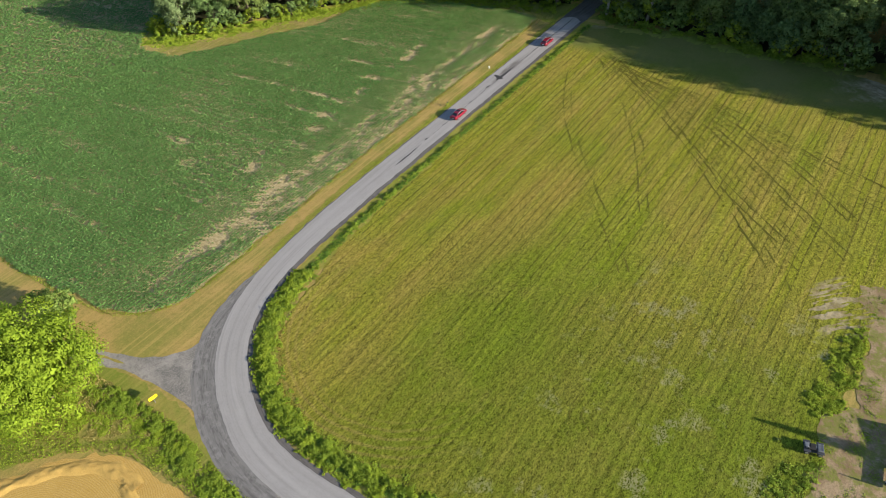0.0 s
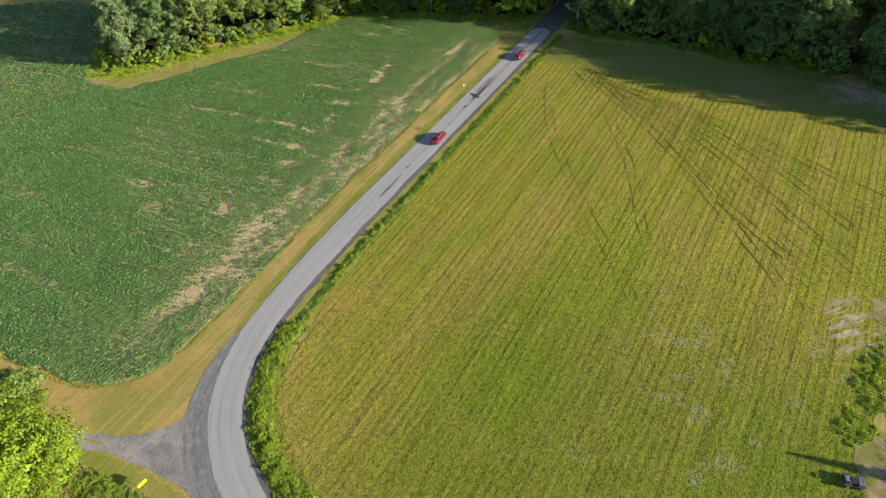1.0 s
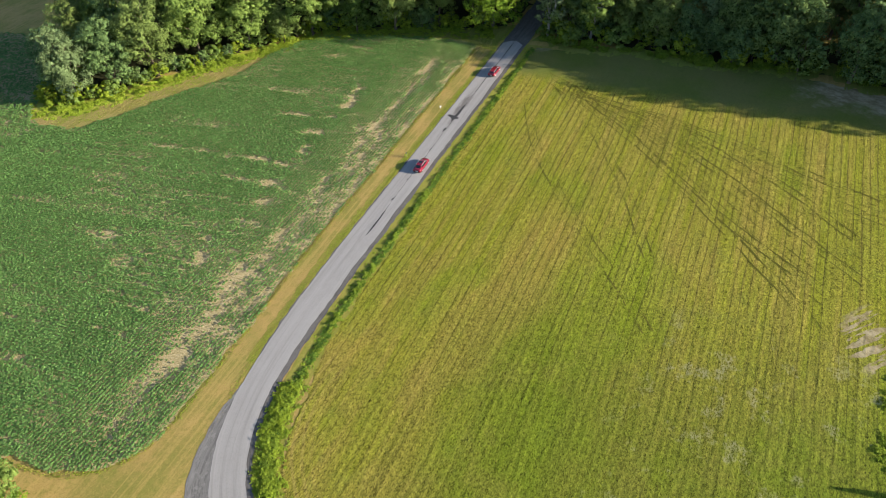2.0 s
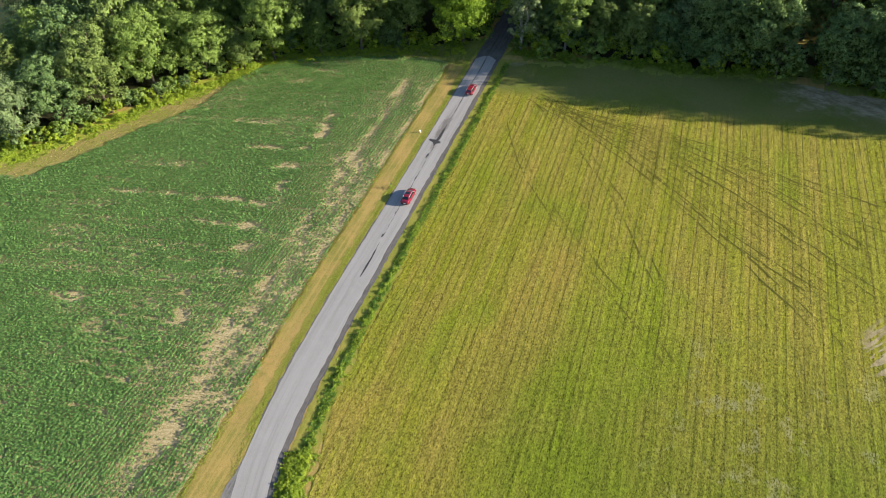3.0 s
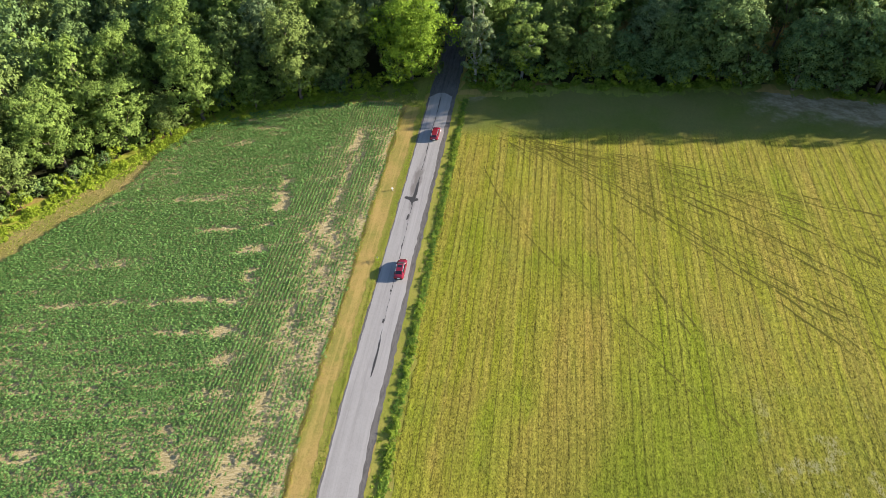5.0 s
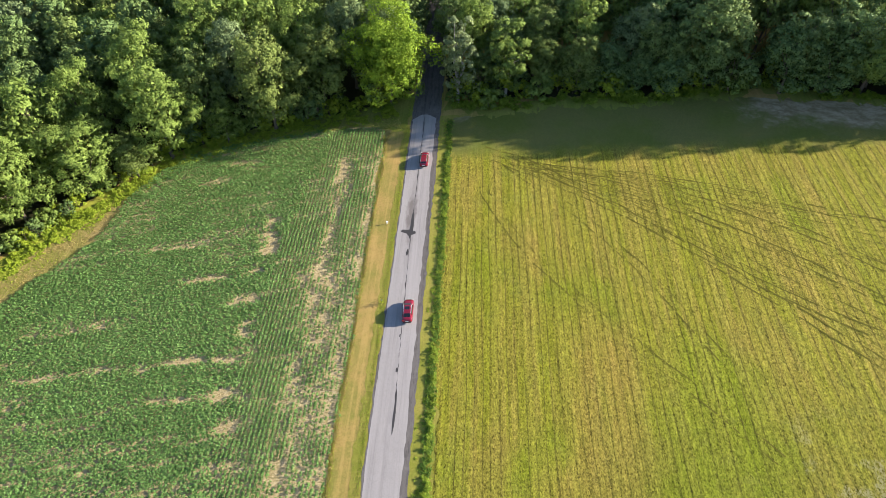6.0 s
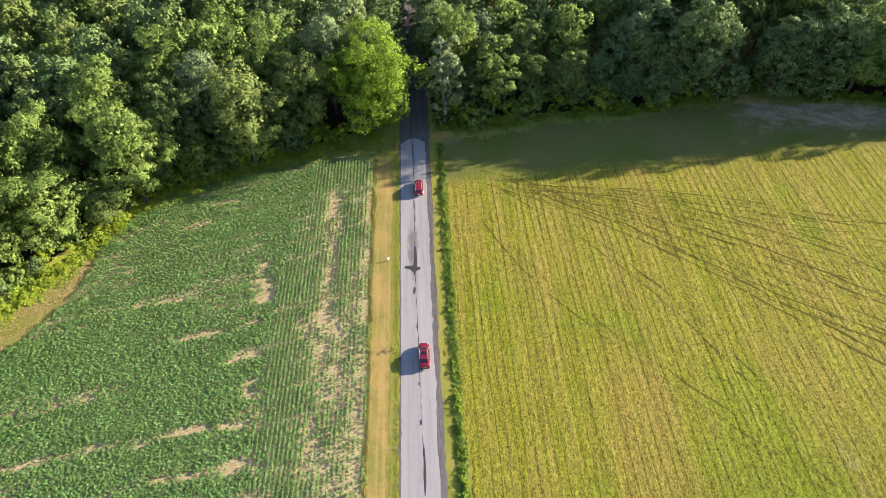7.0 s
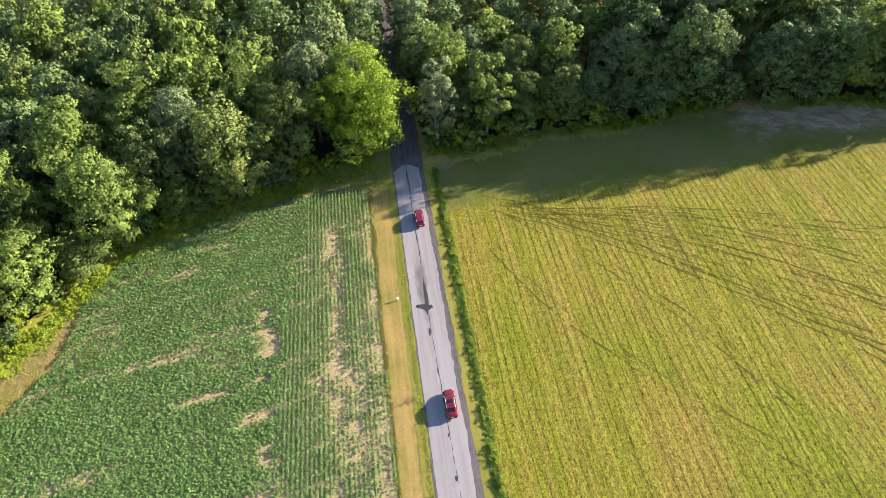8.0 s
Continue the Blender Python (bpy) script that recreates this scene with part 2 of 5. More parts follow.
    spot = k.math("SQRT", k.math("ADD", k.math("POWER", k.math("SUBTRACT", x, 95.0), 2.0), k.math("POWER", k.math("MULTIPLY", k.math("SUBTRACT", y, 6.2), 0.75), 2.0)))
    dug = k.math("MAXIMUM", dug, k.math("MULTIPLY", k.step(churn, 0.49, 0.56), k.step(k.math("ADD", spot, k.math("MULTIPLY", rough, 0.12)), 6.6, 4.4)))
    soil = k.mix(k.step(k.noise(0.5, 7, k.stretch(0.6, 1.0, turn=-25), 0.72), 0.36, 0.66), (0.20, 0.15, 0.085), (0.40, 0.33, 0.225))
    c = k.mix(k.math("MULTIPLY", dug, 0.8), c, soil)
    k.bump(k.math("ADD", fine, k.math("MULTIPLY", grain, 0.6)), 0.9, 0.06)
    return k.done(c)


def dirt_material():
    k = Mat("bare_dirt", 0.95, 0.1)
    c = k.mix(k.step(k.noise(0.3, 5, rough=0.65), 0.35, 0.65), (0.20, 0.135, 0.075), (0.33, 0.245, 0.15))
    c = k.mix(k.math("MULTIPLY", k.step(k.noise(0.45, 6, rough=0.72), 0.44, 0.58), 0.85), c, (0.15, 0.17, 0.03))
    c = k.mix(k.math("MULTIPLY", k.step(k.cells(5), 0.4, 1.0), 0.5), c, (0.19, 0.135, 0.075))
    k.bump(k.noise(2.5, 6), 0.6, 0.1)
    return k.done(c)


def gravel_material():
    k = Mat("worn_gravel", 0.95, 0.15)
    c = k.mix(k.step(k.noise(0.3, 5, rough=0.65), 0.35, 0.65), (0.13, 0.122, 0.114), (0.29, 0.268, 0.24))
    c = k.mix(k.math("MULTIPLY", k.step(k.noise(0.6, 6, rough=0.7), 0.48, 0.62), 0.6), c, (0.10, 0.092, 0.087))
    c = k.mix(k.math("MULTIPLY", k.step(k.cells(7), 0.3, 1.0), 0.4), c, (0.37, 0.34, 0.30))
    k.bump(k.noise(12, 5), 0.5, 0.05)
    return k.done(c)


def stubble_material():
    k = Mat("cut_wheat_stubble", 0.95, 0.1)
    x, y, z = k.xyz()
    far = k.math("SQRT", k.math("ADD", k.math("POWER", k.math("SUBTRACT", x, 14.0), 2.0), k.math("POWER", k.math("ADD", y, 104.0), 2.0)))
    rows = k.math("SINE", k.math("MULTIPLY", k.math("ADD", far, k.math("MULTIPLY", k.noise(0.15, 2), 1.5)), 2 * math.pi / 0.34))
    c = k.mix(k.noise(0.3, 5), (0.38, 0.235, 0.06), (0.49, 0.32, 0.085))
    c = k.mix(k.math("MULTIPLY", k.step(rows, -0.2, 0.9), 0.38), c, (0.27, 0.165, 0.05))
    c = k.mix(k.math("MULTIPLY", k.step(k.noise(7, 5, rough=0.7), 0.48, 0.65), 0.5), c, (0.56, 0.42, 0.18))
    k.bump(k.noise(7, 5, rough=0.7), 0.5, 0.04)
    return k.done(c)


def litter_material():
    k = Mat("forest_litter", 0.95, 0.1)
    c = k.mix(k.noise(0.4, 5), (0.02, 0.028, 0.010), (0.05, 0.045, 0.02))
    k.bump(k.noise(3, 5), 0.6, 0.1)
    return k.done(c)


def bark_material(name, a, b):
    k = Mat(name, 0.9, 0.15)
    c = k.mix(k.noise(3.0, 5, k.stretch(1, 1, 0.2)), a, b)
    k.bump(k.noise(9, 5, k.stretch(1, 1, 0.25)), 0.7, 0.04)
    return k.done(c)


GRASS = grass_material("mown_grass", (0.365, 0.25, 0.085), (0.225, 0.205, 0.05), (0.16, 0.175, 0.032))
BANK = grass_material("rough_bank_grass", (0.25, 0.215, 0.055), (0.165, 0.195, 0.030), (0.13, 0.18, 0.022))
LIME = grass_material("lime_grass", (0.30, 0.29, 0.05), (0.215, 0.275, 0.03), (0.18, 0.25, 0.026))
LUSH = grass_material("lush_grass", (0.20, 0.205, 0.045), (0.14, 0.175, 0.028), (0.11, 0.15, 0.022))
DRY_BANK = grass_material("dry_bank_grass", (0.30, 0.225, 0.095), (0.225, 0.205, 0.055), (0.165, 0.185, 0.032))
DITCH = grass_material("ditch_grass", (0.25, 0.225, 0.05), (0.195, 0.205, 0.032), (0.15, 0.19, 0.024))
ROAD = asphalt_material("weathered_asphalt", (0.31, 0.295, 0.285), (0.19, 0.18, 0.175), 0.6, spill=True)
EDGE = asphalt_material("old_dark_asphalt", (0.125, 0.115, 0.108), (0.05, 0.047, 0.045), 0.7, grit=0.4)
APRON = asphalt_material("scuffed_gravelly_asphalt", (0.185, 0.176, 0.168), (0.07, 0.066, 0.063), 0.6, grit=0.5)
TAR = plain("tar_sealant", (0.045, 0.043, 0.042), 0.6, grain=0.3)
SOIL, HAY, DIRT, GRAVEL = soil_material(), hay_material(), dirt_material(), gravel_material()
STUBBLE, LITTER = stubble_material(), litter_material()
STRAW = plain("loose_straw", (0.56, 0.37, 0.11), 0.9, spec=0.1, grain=0.4, scale=4.0)
# trampled grass, its dark colour painting the shade inside the wheel ruts
TRACK_SHADE = plain("pressed_grass_shade", (0.128, 0.12, 0.022), 0.95, spec=0.05, grain=0.4, scale=1.5)
BARK = bark_material("grey_brown_bark", (0.06, 0.045, 0.03), (0.16, 0.13, 0.10))
PALE_BARK = bark_material("pale_bark", (0.22, 0.20, 0.17), (0.42, 0.40, 0.36))
LEAF = leafage("broad_leaves", (0.045, 0.092, 0.035), (0.158, 0.24, 0.076), (0.17, 0.215, 0.045), 0.16)
LEAF_BLUE = leafage("grey_green_leaves", (0.075, 0.12, 0.050), (0.18, 0.245, 0.105), (0.15, 0.20, 0.06), 0.18)
LEAF_LIME = leafage("lime_leaves", (0.115, 0.185, 0.014), (0.25, 0.345, 0.028), None, 0.36)
# pale grey-green, lightened further to replace sunlight that other trees block
LEAF_PALE = leafage("sun_lifted_poplar_leaves", (0.12, 0.165, 0.07), (0.27, 0.335, 0.155), None, 0.3)
LEAF_MAPLE = leafage("green_maple_leaves", (0.095, 0.172, 0.016), (0.225, 0.335, 0.031), None, 0.3)
# yellow-green leaves, also the lightened colour of wood trees that catch the sun
LEAF_SUN = leafage("sun_toned_maple_leaves", (0.095, 0.16, 0.032), (0.215, 0.30, 0.068), None, 0.32)
WEED = leafage("roadside_weeds", (0.14, 0.21, 0.020), (0.26, 0.35, 0.042), None, 0.45)
WEED_LIME = leafage("pale_weeds", (0.18, 0.255, 0.018), (0.31, 0.395, 0.042), None, 0.45)
# dark leaf colour that stands in for the shade down in the ditch
DITCH_SHADE_LEAF = leafage("ditch_shade_leaves", (0.055, 0.115, 0.016), (0.145, 0.235, 0.032), None, 0.3)
CROP = leafage("soybean_leaves", (0.088, 0.178, 0.043), (0.142, 0.252, 0.069), None, 0.3, plants=2.1, clumps=0.5)
TUFT = leafage("hay_blades", (0.14, 0.14, 0.018), (0.27, 0.245, 0.040), None, 0.3, 0.8)
TURF = leafage("mown_turf", (0.24, 0.19, 0.06), (0.33, 0.235, 0.085), None, 0.2, 0.85)
DRY = leafage("dry_grass_blades", (0.27, 0.225, 0.07), (0.40, 0.33, 0.12), None, 0.2, 0.8)
CAR_RED = plain("red_car_paint", (0.165, 0.009, 0.022), 0.16, 0.0, 0.8, 0.05)
# pale silver for strips that imitate the sky mirrored in the car's side
SKY_GLINT = plain("sky_glint_silver", (0.75, 0.75, 0.76), 0.25, 0.6)
GLASS = plain("dark_car_glass", (0.012, 0.014, 0.016), 0.06, 0.0, 0.7, 0.05)
RUBBER = plain("black_rubber", (0.02, 0.02, 0.02), 0.85, grain=0.3)
ALLOY = plain("wheel_alloy", (0.45, 0.45, 0.46), 0.35, 1.0)
LAMP_RED = plain("tail_lamp_red", (0.35, 0.01, 0.01), 0.2)
LAMP_CLEAR = plain("clear_lamp", (0.75, 0.75, 0.74), 0.15)
TRIM = plain("black_trim", (0.02, 0.02, 0.022), 0.5)
SIGN_YELLOW = plain("sign_yellow", (0.78, 0.62, 0.01), 0.5, grain=0.08)
SIGN_BLACK = plain("sign_black", (0.015, 0.015, 0.015), 0.6)
WHITE = plain("white_paint", (0.80, 0.80, 0.78), 0.5, grain=0.1)
STEEL = plain("galvanised_steel", (0.38, 0.39, 0.40), 0.45, 0.8)
WOOD = bark_material("weathered_wood", (0.16, 0.12, 0.08), (0.34, 0.28, 0.21))
RUST = plain("rusty_steel", (0.24, 0.10, 0.05), 0.85, grain=0.5)
PLASTIC = plain("black_plastic", (0.045, 0.048, 0.055), 0.45, grain=0.25)
GREY_METAL = plain("dull_grey_metal", (0.20, 0.21, 0.23), 0.5, 0.6)


# ---- making meshes ----
def np_mesh(name, v, f, material, smooth=False):
    """A mesh from arrays of places and of faces with the same number of corners."""
    v, f = np.asarray(v, np.float32), np.asarray(f, np.int32)
    me = bpy.data.meshes.new(name)
    me.vertices.add(len(v))
    me.vertices.foreach_set("co", v.ravel())
    me.loops.add(f.size)
    me.loops.foreach_set("vertex_index", f.ravel())
    me.polygons.add(len(f))
    me.polygons.foreach_set("loop_start", np.arange(len(f), dtype=np.int32) * f.shape[1])
    me.update(calc_edges=True)
    if smooth:
        me.polygons.foreach_set("use_smooth", np.ones(len(f), bool))
    me.materials.append(material)
    return me


def bm_mesh(name, bm, material, smooth=False):
    me = bpy.data.meshes.new(name)
    bmesh.ops.recalc_face_normals(bm, faces=bm.faces)
    bm.to_mesh(me)
    bm.free()
    for p in me.polygons:
        p.use_smooth = smooth
    me.materials.append(material)
    return me


def part(name, bm, material, parent, label="", m=None, smooth=False):
    """One mesh object under a thing or a part, from a bmesh or a mesh."""
    me = bm if isinstance(bm, bpy.types.Mesh) else bm_mesh(name, bm, material, smooth)
    ob = new(name, me)
    ob.parent = parent
    if m is not None:
        ob.matrix_basis = m
    return tagged(ob, label)


def empty(name, m, label, category, group=""):
    ob = new(name)
    ob.empty_display_size = 0.3
    ob.matrix_basis = m
    return tagged(ob, label, category, group)


def box(bm, x0, x1, y0, y1, z0, z1, bevel=0.0, m=None):
    r = bmesh.ops.create_cube(bm, size=1.0, matrix=Matrix.Translation(((x0 + x1) / 2, (y0 + y1) / 2, (z0 + z1) / 2)) @ Matrix.Diagonal((x1 - x0, y1 - y0, z1 - z0, 1)))
    vs = r["verts"]
    if bevel:
        b = bmesh.ops.bevel(bm, geom=list({e for v in vs for e in v.link_edges}), offset=bevel, segments=2, affect="EDGES", profile=0.5)
        vs = list({v for f in b["faces"] for v in f.verts} | {v for v in vs if v.is_valid})
    if m is not None:
        bmesh.ops.transform(bm, matrix=m, verts=[v for v in vs if v.is_valid])
    return bm


def tube(bm, a, b, r0, r1=None, n=8, caps=True):
    """A tapered round bar from a to b."""
    a, b = Vector(a), Vector(b)
    way = b - a
    m = Matrix.Translation((a + b) / 2) @ way.to_track_quat("Z", "Y").to_matrix().to_4x4()
    bmesh.ops.create_cone(bm, cap_ends=caps, segments=n, radius1=r0, radius2=r0 if r1 is None else r1, depth=way.length, matrix=m)
    return bm


def curve_through(pts, step=0.6):
    """Points about every step metres along a smooth curve through pts."""
    p = np.array(pts, float)
    p = np.vstack([2 * p[0] - p[1], p, 2 * p[-1] - p[-2]])
    out = []
    for i in range(1, len(p) - 2):
        n = max(2, int(np.linalg.norm(p[i + 1] - p[i]) / step))
        for s in np.arange(n) / n:
            a, b, c, d = p[i - 1:i + 3]
            out.append(0.5 * (2 * b + (c - a) * s + (2 * a - 5 * b + 4 * c - d) * s ** 2 + (3 * b - a - 3 * c + d) * s ** 3))
    return np.array(out + [p[-2]])


def sides(line):
    """The unit way to the left of each point of a line."""
    d = np.gradient(line, axis=0)
    d /= np.linalg.norm(d, axis=1)[:, None]
    return np.stack([-d[:, 1], d[:, 0]], 1)


def wavering(n, rng, size, smooth=6):
    """A slow random wobble along n points."""
    w = rng.normal(0, 1, n + 4 * smooth)
    k = np.hanning(2 * smooth + 1)
    return size * np.convolve(w, k / np.sqrt((k ** 2).sum()), "same")[2 * smooth:2 * smooth + n]


def ribbon(name, line, left, right, lift, material, label, rng, ragged=0.0, category="road", kind="structure"):
    """A strip along a line, from right to left of it, with edges that waver."""
    n = len(line)
    s = sides(line)
    l = left + wavering(n, rng, ragged, 2) + wavering(n, rng, ragged * 0.7, 12)
    r = right + wavering(n, rng, ragged, 2) + wavering(n, rng, ragged * 0.7, 12)
    a, b = line + s * np.reshape(l, (-1, 1)), line + s * np.reshape(r, (-1, 1))
    p = np.concatenate([a, b])
    v = np.column_stack([p, g(p[:, 0], p[:, 1]) + lift])
    i = np.arange(n - 1)
    me = np_mesh(name, v, np.stack([i + n, i + n + 1, i + 1, i], 1), material)
    run = np.concatenate([[0], np.cumsum(np.linalg.norm(np.diff(line, axis=0), axis=1))])
    across = np.broadcast_to(l, (n,)), np.broadcast_to(r, (n,))
    uv = np.stack([np.column_stack([across[s][i + d], run[i + d]]) for s, d in ((1, 0), (1, 1), (0, 1), (0, 0))], 1)
    me.uv_layers.new(name="along").data.foreach_set("uv", uv.astype(np.float32).ravel())
    ob = new(name, me)
    return tagged(ob, label, category, kind=kind)


def sheet(name, outline, lift, material, label, rng, ragged=0.15, category="field", straight=False):
    """A level patch of ground with a wavering outline."""
    line = np.array(outline, float) if straight else curve_through(outline + [outline[0]], 0.7)[:-1]
    line = line + sides(line) * (wavering(len(line), rng, ragged, 2) + wavering(len(line), rng, ragged, 8))[:, None]
    nx = np.roll(line, -1, axis=0)
    if (line[:, 0] * nx[:, 1] - nx[:, 0] * line[:, 1]).sum() < 0:
        line = line[::-1]
    bm = bmesh.new()
    face = bm.faces.new([bm.verts.new((x, y, float(g(x, y)) + lift)) for x, y in line])
    face.normal_update()
    bmesh.ops.triangulate(bm, faces=[face], ngon_method="EAR_CLIP")
    me = bpy.data.meshes.new(name)
    bm.to_mesh(me)
    bm.free()
    me.materials.append(material)
    return tagged(new(name, me), label, category, kind="structure"), line


def inside(x, y, poly):
    """Which of the places x, y lie inside a closed outline."""
    x, y = np.asarray(x), np.asarray(y)
    hit = np.zeros(x.shape, bool)
    for (x0, y0), (x1, y1) in zip(poly, np.roll(poly, -1, axis=0)):
        if y0 != y1:
            hit ^= ((y0 > y) != (y1 > y)) & (x < (x1 - x0) * (y - y0) / (y1 - y0) + x0)
    return hit


def unit(v):
    return v / np.maximum(np.linalg.norm(v, axis=1), 1e-9)[:, None]


def leaves(c, n, size, rng, slim=0.7):
    """Three-cornered leaf sprays at places c that face ways n."""
    n = unit(n)
    u = unit(np.cross(n, rng.normal(0, 1, n.shape)))
    w = np.cross(n, u)
    s = np.reshape(size, (-1, 1))
    v = np.stack([c + u * s, c - u * s * 0.6 + w * s * slim, c - u * s * 0.6 - w * s * slim], 1).reshape(-1, 3)
    return v, np.arange(len(v)).reshape(-1, 3)


def field_noise(x, y, cell, seed):
    """Smooth random values from 0 to 1 over the plan."""
    r = np.random.default_rng(seed).random((97, 97))
    u, v = x / cell, y / cell
    i, j = np.floor(u).astype(int), np.floor(v).astype(int)
    a, b = u - i, v - j
    a, b = a * a * (3 - 2 * a), b * b * (3 - 2 * b)
    q = lambda di, dj: r[(i + di) % 97, (j + dj) % 97]
    return (q(0, 0) * (1 - a) + q(1, 0) * a) * (1 - b) + (q(0, 1) * (1 - a) + q(1, 1) * a) * b


# ---- ground, fields and roads ----
rng = np.random.default_rng(11)


def build_ground():
    a = np.concatenate([[-4000, -2600, -1700, -1100, -700, -480, -340], np.arange(-260, 261, 10), [340, 480, 700, 1100, 1700, 2600, 4000]]).astype(float)
    x, y = np.meshgrid(a, a, indexing="ij")
    v = np.column_stack([x.ravel(), y.ravel(), g(x, y).ravel()])
    n = len(a)
    i = (np.arange(n - 1)[:, None] * n + np.arange(n - 1)).ravel()
    tagged(new("ground", np_mesh("ground", v, np.stack([i, i + n, i + n + 1, i + 1], 1), GRASS)), "tan and green mown grass on a gentle slope", "ground", kind="structure")


build_ground()

ROAD_LINE = curve_through([(-0.15, 190), (-0.15, 150), (-0.15, 120), (-0.15, 87), (-0.1, 50), (-0.1, 20), (-0.05, -5), (0.3, -22), (1.1, -34), (2.6, -44.5), (5.6, -53.2), (10.2, -60.0), (15.8, -64.9), (21.6, -68.2), (27.8, -70.6), (35.0, -71.6), (43.5, -71.4), (56, -69.8), (75, -66), (110, -58)][::-1], 0.6)
WEST = [(-9.3, 78), (-9.1, 60), (-9.1, 40), (-8.9, 20), (-8.8, 0), (-8.2, -20), (-7.4, -34), (-6.9, -46), (-6.8, -53), (-8.2, -60), (-12.5, -65.2), (-19.5, -68.4), (-30, -70.0), (-40, -71), (-60, -72.5), (-100, -75)]
CROP_OUTLINE = WEST + [(-150, -77), (-205, -70), (-215, 0), (-170, 40), (-140, 36), (-124, 22), (-113, 6), (-102.5, 4.5), (-95.5, 6.2), (-87.6, 15), (-80.8, 28), (-75, 34.5), (-70.5, 43.5), (-68.3, 50), (-67, 57), (-63.6, 64.5), (-59, 70), (-50, 74.6), (-43, 77.2), (-30, 80), (-16, 81.3), (-10.6, 80.6)]
HAY_OUTLINE = [(7.0, 84), (6.6, 60), (6.9, 40), (7.2, 10), (8.0, -12), (8.6, -27), (10.2, -38), (12.5, -47.5), (15.8, -54.4), (20.5, -59.5), (27.2, -63.2), (34, -64.8), (42, -65.0), (54, -63.6), (75, -58), (92, -52), (100, -40), (99.5, -20), (100.5, -5), (102, 8), (110, 20), (135, 40), (160, 68), (130, 78), (112, 83), (95, 86.5), (80, 89), (52, 88.6), (33, 88.6), (20, 86), (12, 85)]
_, CROP_LINE = sheet("crop_soil", CROP_OUTLINE, 0.03, SOIL, "pale straw-littered soil under the bean crop", rng, 0.25)
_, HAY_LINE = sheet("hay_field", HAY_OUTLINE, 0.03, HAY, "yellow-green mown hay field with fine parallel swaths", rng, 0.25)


def hay_relief():
    """The mown sward itself: swaths, wheel grooves and ragged stubble as real relief."""
    r = np.random.default_rng(23)
    xs, ys = np.arange(6.0, 122, 0.28), np.arange(-66, 89.5, 0.45)
    x, y = np.meshgrid(xs, ys, indexing="ij")
    row = x + 0.012 * y + 1.2 * field_noise(x, y, 14, 61)
    lump = r.normal(0, 1, x.shape)
    rough = (0.014 + 0.018 * field_noise(x, y, 9, 62)) * np.clip((76 - y) / 6, 0.3, 1)
    groove = np.clip(np.sin(row * 2 * np.pi / 1.45) - 0.78, 0, 1) / 0.22 * (field_noise(x, y * 0.15, 3, 63) > 0.35)
    z = g(x, y) + 0.06 + lump * rough + 0.012 * np.sin(row * 2 * np.pi / 1.45) - 0.06 * groove * np.clip((y + 45) / 30, 0.25, 1) * np.clip((78 - y) / 8, 0, 1) + 0.012 * np.sin(row * 2 * np.pi / 5.8)
    ok = inside(x, y, HAY_LINE) & ~((x > 97.2 + 0.12 * np.abs(y + 20)) & (y < 14)) & ~((x > 95.4) & (y > 6.5) & (y < 14.5))
    n = len(ys)
    cell = ok[:-1, :-1] & ok[1:, :-1] & ok[:-1, 1:] & ok[1:, 1:]
    i = (np.arange(len(xs) - 1)[:, None] * n + np.arange(n - 1))[cell]
    f = np.stack([i, i + n, i + n + 1, i + 1], 1)
    used, f = np.unique(f, return_inverse=True)
    v = np.column_stack([x.ravel(), y.ravel(), z.ravel()])[used]
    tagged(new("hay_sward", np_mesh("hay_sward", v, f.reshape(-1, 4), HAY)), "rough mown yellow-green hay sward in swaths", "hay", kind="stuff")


hay_relief()
sheet("driveway", [(1.0, -46), (3.4, -56), (4.0, -63.1), (1.6, -67.7), (-0.6, -69.6), (-3.5, -71.5), (-10.8, -74.4), (-24, -78.5), (-45, -87), (-46, -90.5), (-24, -82.2), (-9.5, -77.0), (-2, -74.1), (5.0, -73.0), (11.2, -72.4), (18.8, -73.0), (28, -74.8), (36, -76.0), (46, -75.8), (50, -71), (36, -70.5), (24, -68), (14, -62), (8, -55)], 0.02, GRAVEL, "grey worn gravel driveway mouth joining the road", rng, 0.07, "driveway")
sheet("driveway_grass", [(-3.5, -73.2), (-12, -75.6), (-24, -80.0), (-44, -88.2), (-44, -88.9), (-24, -80.9), (-12, -76.3), (-5, -73.9)], 0.035, GRASS, "grass strip between the wheel ruts", rng, 0.08, "grass")
sheet("wheat_field", [(-14, -112), (-2, -99.5), (1.0, -96), (4, -90.8), (9, -86.3), (14.7, -83.8), (21.2, -83.0), (27.2, -82.6), (40, -84), (60, -90), (60, -130), (-14, -130)], 0.03, STUBBLE, "golden cut wheat stubble in curved rows", rng, 0.2)
sheet("farm_yard", [(100.7, -5), (100.4, 1), (99.4, 7.0), (97.6, 7.3), (96.6, 11.5), (100, 14.5), (112, 24), (150, 24), (150, -60), (103, -48), (98.4, -36), (98.8, -32), (99.7, -28.3), (100.1, -24), (98.3, -19.8), (99.2, -17), (100.7, -14)], 0.045, DIRT, "trodden brown dirt yard", rng, 0.5, "dirt")
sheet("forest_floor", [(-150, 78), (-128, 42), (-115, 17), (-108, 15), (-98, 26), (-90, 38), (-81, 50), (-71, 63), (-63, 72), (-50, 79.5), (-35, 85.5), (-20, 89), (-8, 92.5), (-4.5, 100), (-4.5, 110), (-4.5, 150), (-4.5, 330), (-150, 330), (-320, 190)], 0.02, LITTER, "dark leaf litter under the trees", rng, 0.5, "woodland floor")
